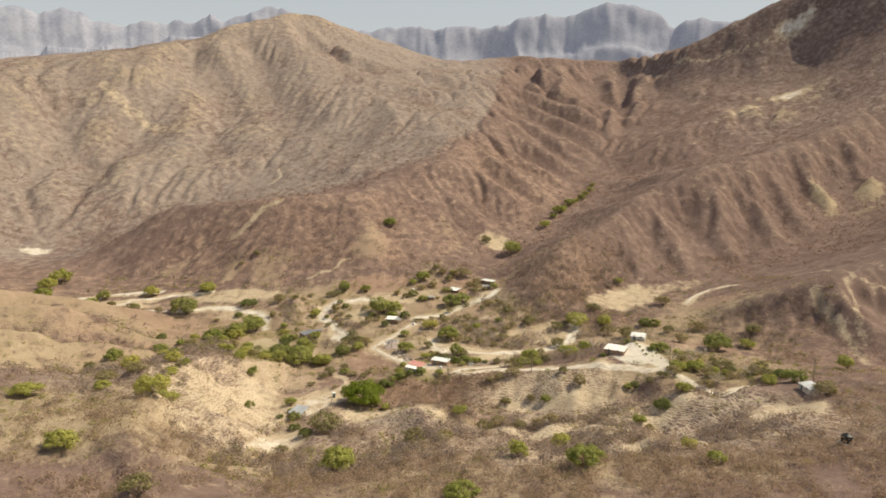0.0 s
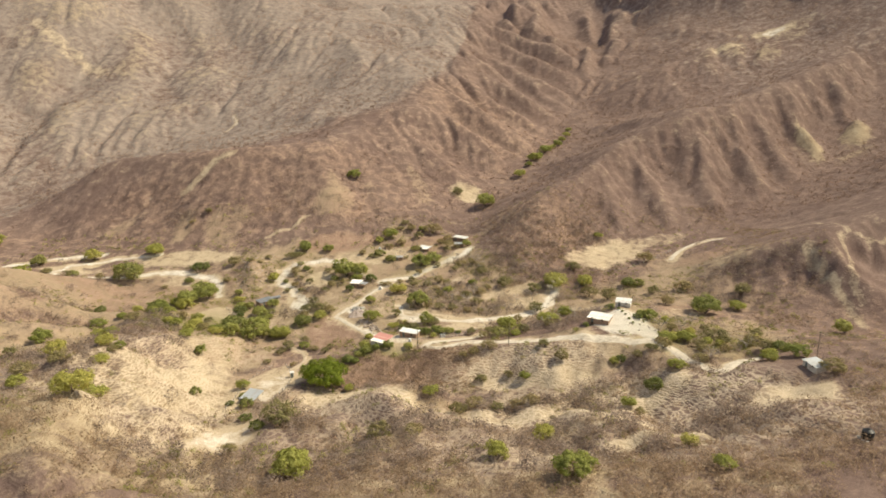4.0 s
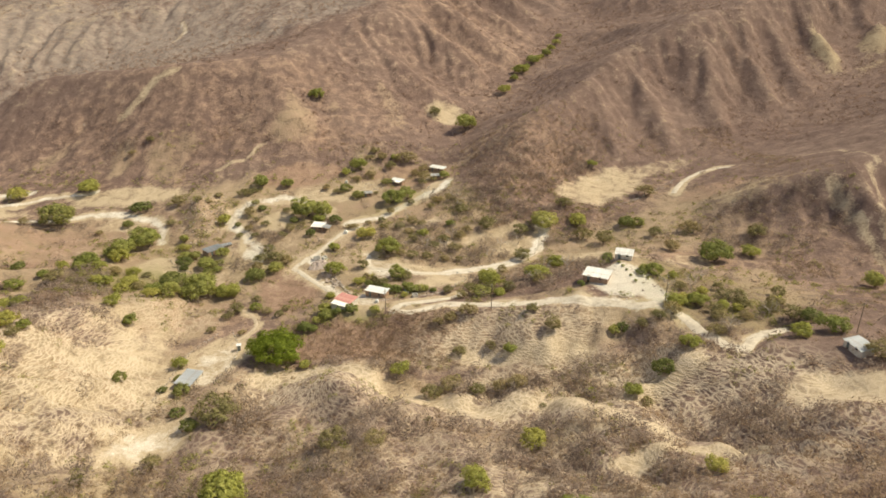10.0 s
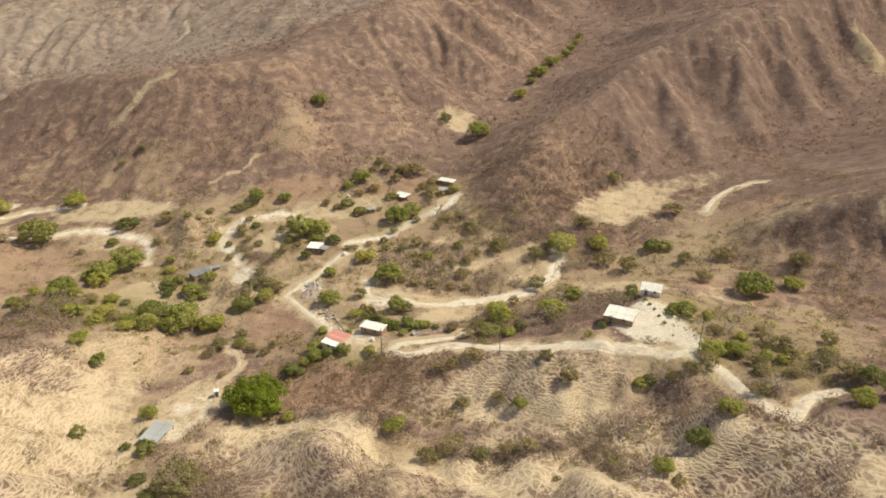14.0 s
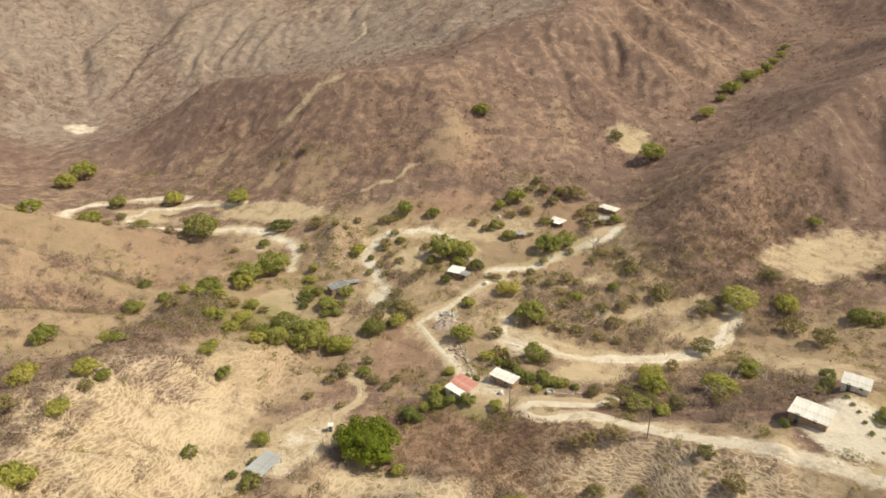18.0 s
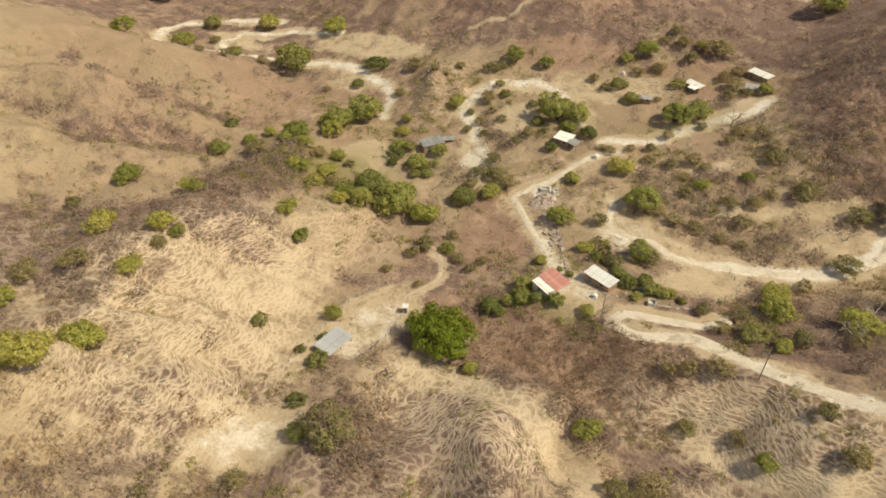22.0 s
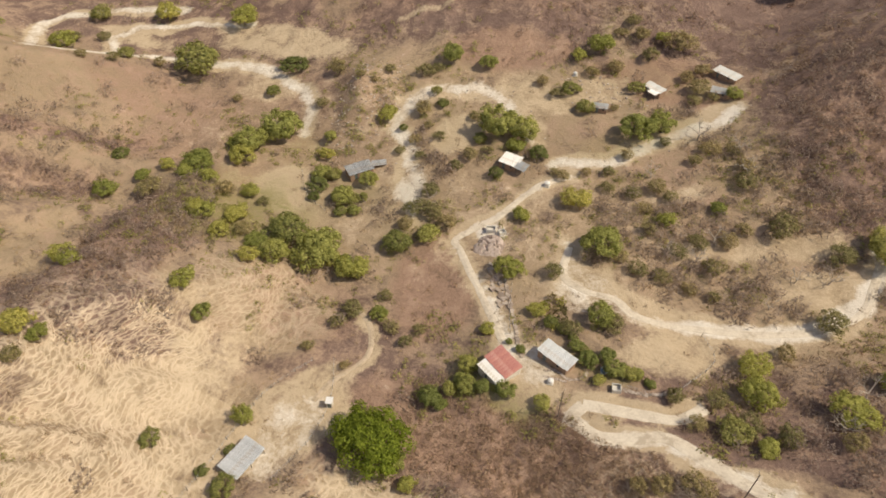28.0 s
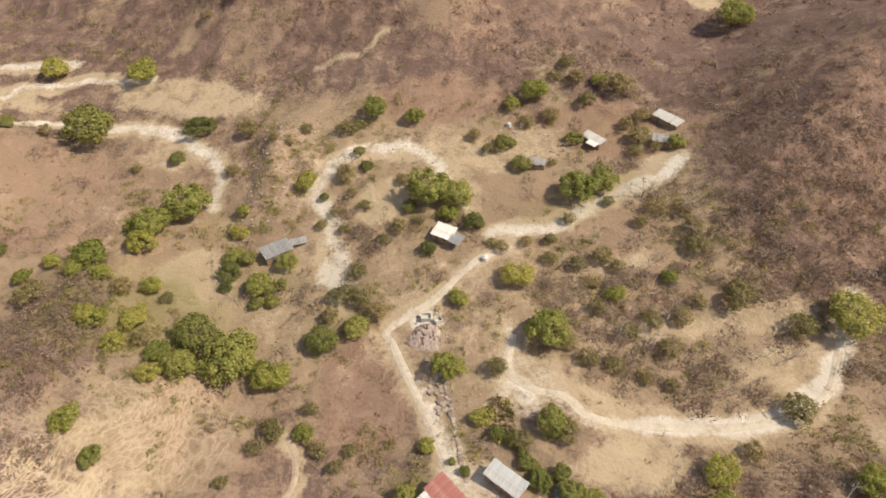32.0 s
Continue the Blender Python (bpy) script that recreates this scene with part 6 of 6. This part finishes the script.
tufts("dry_brush", "grey-brown scrub in the gully beside the bare sand", "brush", x, y, rng.uniform(0.7, 2.2, len(x)), rng, THORN, 14, 0.08, 0.5, lighter=0.1)
x, y, rng = scattered(12000, (-150, 190, 30, 132), 21, lambda x, y: 0.15 + 0.8 * ramp(fractal(x, y, 20, 55, 4), 0.36, 0.56))
tufts("dry_brush", "mauve-brown leafless scrub on the near slopes", "brush", x, y, rng.uniform(1.2, 3.4, len(x)), rng, BRUSH, 8, 0.115)
x, y, rng = scattered(80000, (-520, 560, 400, 960), 2, lambda x, y: brushy(x, y) * (0.15 + ramp(fractal(x, y, 22, 57, 4), 0.34, 0.60)) * 0.9)
# brush tint lightened with the same painted haze on the far mountain
tufts("dry_brush", "leafless brown forest on the mountain slopes", "brush", x, y, rng.uniform(1.5, 4.0, len(x)), rng, BRUSH, 5, 0.125, 0.36, lighter=0.45 * hazy_soil_cover(x, y) - 0.04)
x, y, rng = scattered(12000, (-200, 190, 160, 440), 12, lambda x, y: (0.08 + 1.1 * most(1.8 * patch(x, y, 42, 338, 44, 26, 20), 1.3 * patch(x, y, 62, 372, 22, 40), 0.9 * patch(x, y, 88, 395, 36, 30), 0.9 * west_hollows(x, y), patch(x, y, 62, 292, 24, 16), patch(x, y, 48, 282, 20, 8, -20), patch(x, y, 85, 232, 22, 10, -10), patch(x, y, 20, 190, 90, 24), band(x, y, [(-22, 254), (0, 248), (14, 239), (30, 233), (45, 232), (60, 227)], 2.5, 3), band(x, y, [(58, 219), (68, 208), (78, 197)], 2.5, 3), 1.2 * patch(x, y, 160, 318, 34, 13, -8), patch(x, y, -40, 225, 12, 26, 20), patch(x, y, -55, 345, 14, 20), patch(x, y, 25, 380, 18, 10))) * clear_of_houses(x, y) * (land_cover(x, y)[0] < 0.45) * (0.25 + 0.75 * ramp(fractal(x, y, 18, 65, 3), 0.36, 0.58)))
tufts("leafless_trees", "grey leafless thorn trees in thickets", "thicket", x, y, rng.uniform(2.6, 6.0, len(x)), rng, GREY, 64, 0.048, 0.62)
x, y, rng = scattered(24000, (-230, 200, 150, 440), 3, lambda x, y: (land_cover(x, y)[1] * 0.8 + 0.12) * clear_of_houses(x, y) * (land_cover(x, y)[0] < 0.5))
tufts("dry_grass", "straw-coloured dry grass tussocks", "grass", x, y, rng.uniform(0.35, 1.1, len(x)), rng, STRAW, 5, 0.16)
x, y, rng = scattered(26000, (-230, 200, 150, 440), 4, lambda x, y: (0.08 + 0.25 * patch(x, y, -92, 190, 50, 36) + 0.35 * patch(x, y, 110, 262, 26, 34) + 0.75 * land_cover(x, y)[4] + 0.16 * (ground_z(x, y) < 12) + 0.34 * patch(x, y, -20, 345, 110, 50) + 0.3 * patch(x, y, 35, 300, 75, 45)) * clear_of_houses(x, y) * (land_cover(x, y)[0] < 0.45) * ramp(fractal(x, y, 16, 59, 3), 0.45, 0.62) * 2)
tufts("green_herb", "low green shrubs scattered over the valley floor", "shrub", x, y, rng.uniform(0.8, 2.8, len(x)) * (1 + 0.6 * land_cover(x, y)[4]), rng, HERB, 24, 0.08, 0.55)


def stones(name, label, x, y, size, rng):
    """Angular field stones, each a skewed eight-cornered lump half sunk in the ground."""
    n = len(x)
    corner = np.array([(a, b, c) for c in (-0.35, 0.55) for a, b in ((-1, -1), (1, -1), (1, 1), (-1, 1))], float) * 0.5
    v = corner[None] * rng.uniform(0.55, 1.25, (n, 8, 3)) * size[:, None, None]
    a = rng.uniform(0, 6.283, n)
    c, s = np.cos(a)[:, None], np.sin(a)[:, None]
    v = np.stack([v[..., 0] * c - v[..., 1] * s + x[:, None], v[..., 0] * s + v[..., 1] * c + y[:, None], v[..., 2] + on_ground_all(x, y)[:, None]], -1)
    quads = np.array([(0, 3, 2, 1), (4, 5, 6, 7), (0, 1, 5, 4), (1, 2, 6, 5), (2, 3, 7, 6), (3, 0, 4, 7)])
    me = mesh_of(name, v.reshape(-1, 3), (np.arange(n)[:, None, None] * 8 + quads).reshape(-1, 4), STONE)
    me.attributes.new("tint", "FLOAT", "POINT").data.foreach_set("value", np.repeat(rng.uniform(0, 1, n), 8).astype(np.float32))
    return tagged(new(name, me), label, "stones", kind="stuff")


x, y, rng = scattered(1500, (-98, -66, 345, 395), 6, lambda x, y: 0.5 * patch(x, y, -82, 370, 10, 20))
stones("loose_stones", "pale boulders strewn over the rocky hummock", x, y, rng.uniform(0.2, 0.75, len(x)), rng)
x, y, rng = scattered(300, (-26, -12, 300, 316), 16, lambda x, y: 0.8 * band(x, y, [(-22.5, 314), (-19.5, 307.5), (-16.2, 302.5)], 0.8, 1.4))
stones("stream_boulders", "grey boulders in the dry stream beside the path", x, y, rng.uniform(0.4, 1.4, len(x)), rng)
x, y, rng = scattered(60, (-31, -19, 318, 330), 26, lambda x, y: 0.6 * patch(x, y, -25, 325.5, 4.5, 2.5))
stones("white_boulders", "pale boulders round the water basins", x, y, rng.uniform(0.3, 0.9, len(x)), rng)
for points, seed in (([(-2.5, 283.4), (-0.2, 284.2), (3.0, 282.8), (5.7, 284.0), (6.4, 285.8)], 18), ([(-2.4, 281.9), (0.3, 281.9), (2.4, 282.0)], 19)):
    way = smooth_line(points, 0.26)
    rng = np.random.RandomState(seed)
    x, y = np.repeat(way[:, 0], 2) + rng.normal(0, 0.1, 2 * len(way)), np.repeat(way[:, 1], 2) + rng.normal(0, 0.1, 2 * len(way))
    stones("stone_kerb", "winding kerb of pale stones in the house yard", x, y, rng.uniform(0.3, 0.5, len(x)), rng)
x, y, rng = scattered(900, (-30, 20, 380, 405), 7, lambda x, y: 0.25 * patch(x, y, -8, 393, 14, 9))
stones("loose_stones", "scattered pale stones on the house terrace", x, y, rng.uniform(0.25, 0.8, len(x)), rng)
x, y, rng = scattered(2600, (-240, 80, 330, 410), 8, lambda x, y: 0.35 * most(band(x, y, RIVER_NORTH, 4, 4), band(x, y, RIVER_WEST, 4, 4), band(x, y, RIVER_FAR, 4, 4), band(x, y, RIVER_MEET, 3, 4)))
stones("river_cobbles", "pale cobbles along the dry river bed", x, y, rng.uniform(0.2, 0.6, len(x)), rng)
way = smooth_line([(12.5, 284.2), (17, 283.2), (21, 284), (25.5, 286.5)], 0.28)
rng = np.random.RandomState(14)
x, y = np.repeat(way[:, 0], 2) + rng.normal(0, 0.13, 2 * len(way)), np.repeat(way[:, 1], 2) + rng.normal(0, 0.13, 2 * len(way))
stones("stone_kerb", "low curved kerb of pale fitted stones beside the field", x, y, rng.uniform(0.4, 0.7, len(x)), rng)
way = smooth_line([(-18.3, 310.1), (-13.2, 298.5), (-9.9, 290.1), (-8.2, 286.4)], 0.3)
rng = np.random.RandomState(15)
x, y = np.repeat(way[:, 0], 2) + rng.normal(0, 0.15, 2 * len(way)), np.repeat(way[:, 1], 2) + rng.normal(0, 0.15, 2 * len(way))
stones("rubble_wall", "low rubble wall along the village path", x, y, rng.uniform(0.4, 0.85, len(x)), rng)
x, y, rng = scattered(500, (60, 105, 245, 290), 9, lambda x, y: 0.4 * (1 - patch(x, y, 82, 268, 8, 7, 25)) * patch(x, y, 82, 268, 13, 12, 25))
stones("loose_stones", "stones heaped round the levelled pad", x, y, rng.uniform(0.25, 0.8, len(x)), rng)
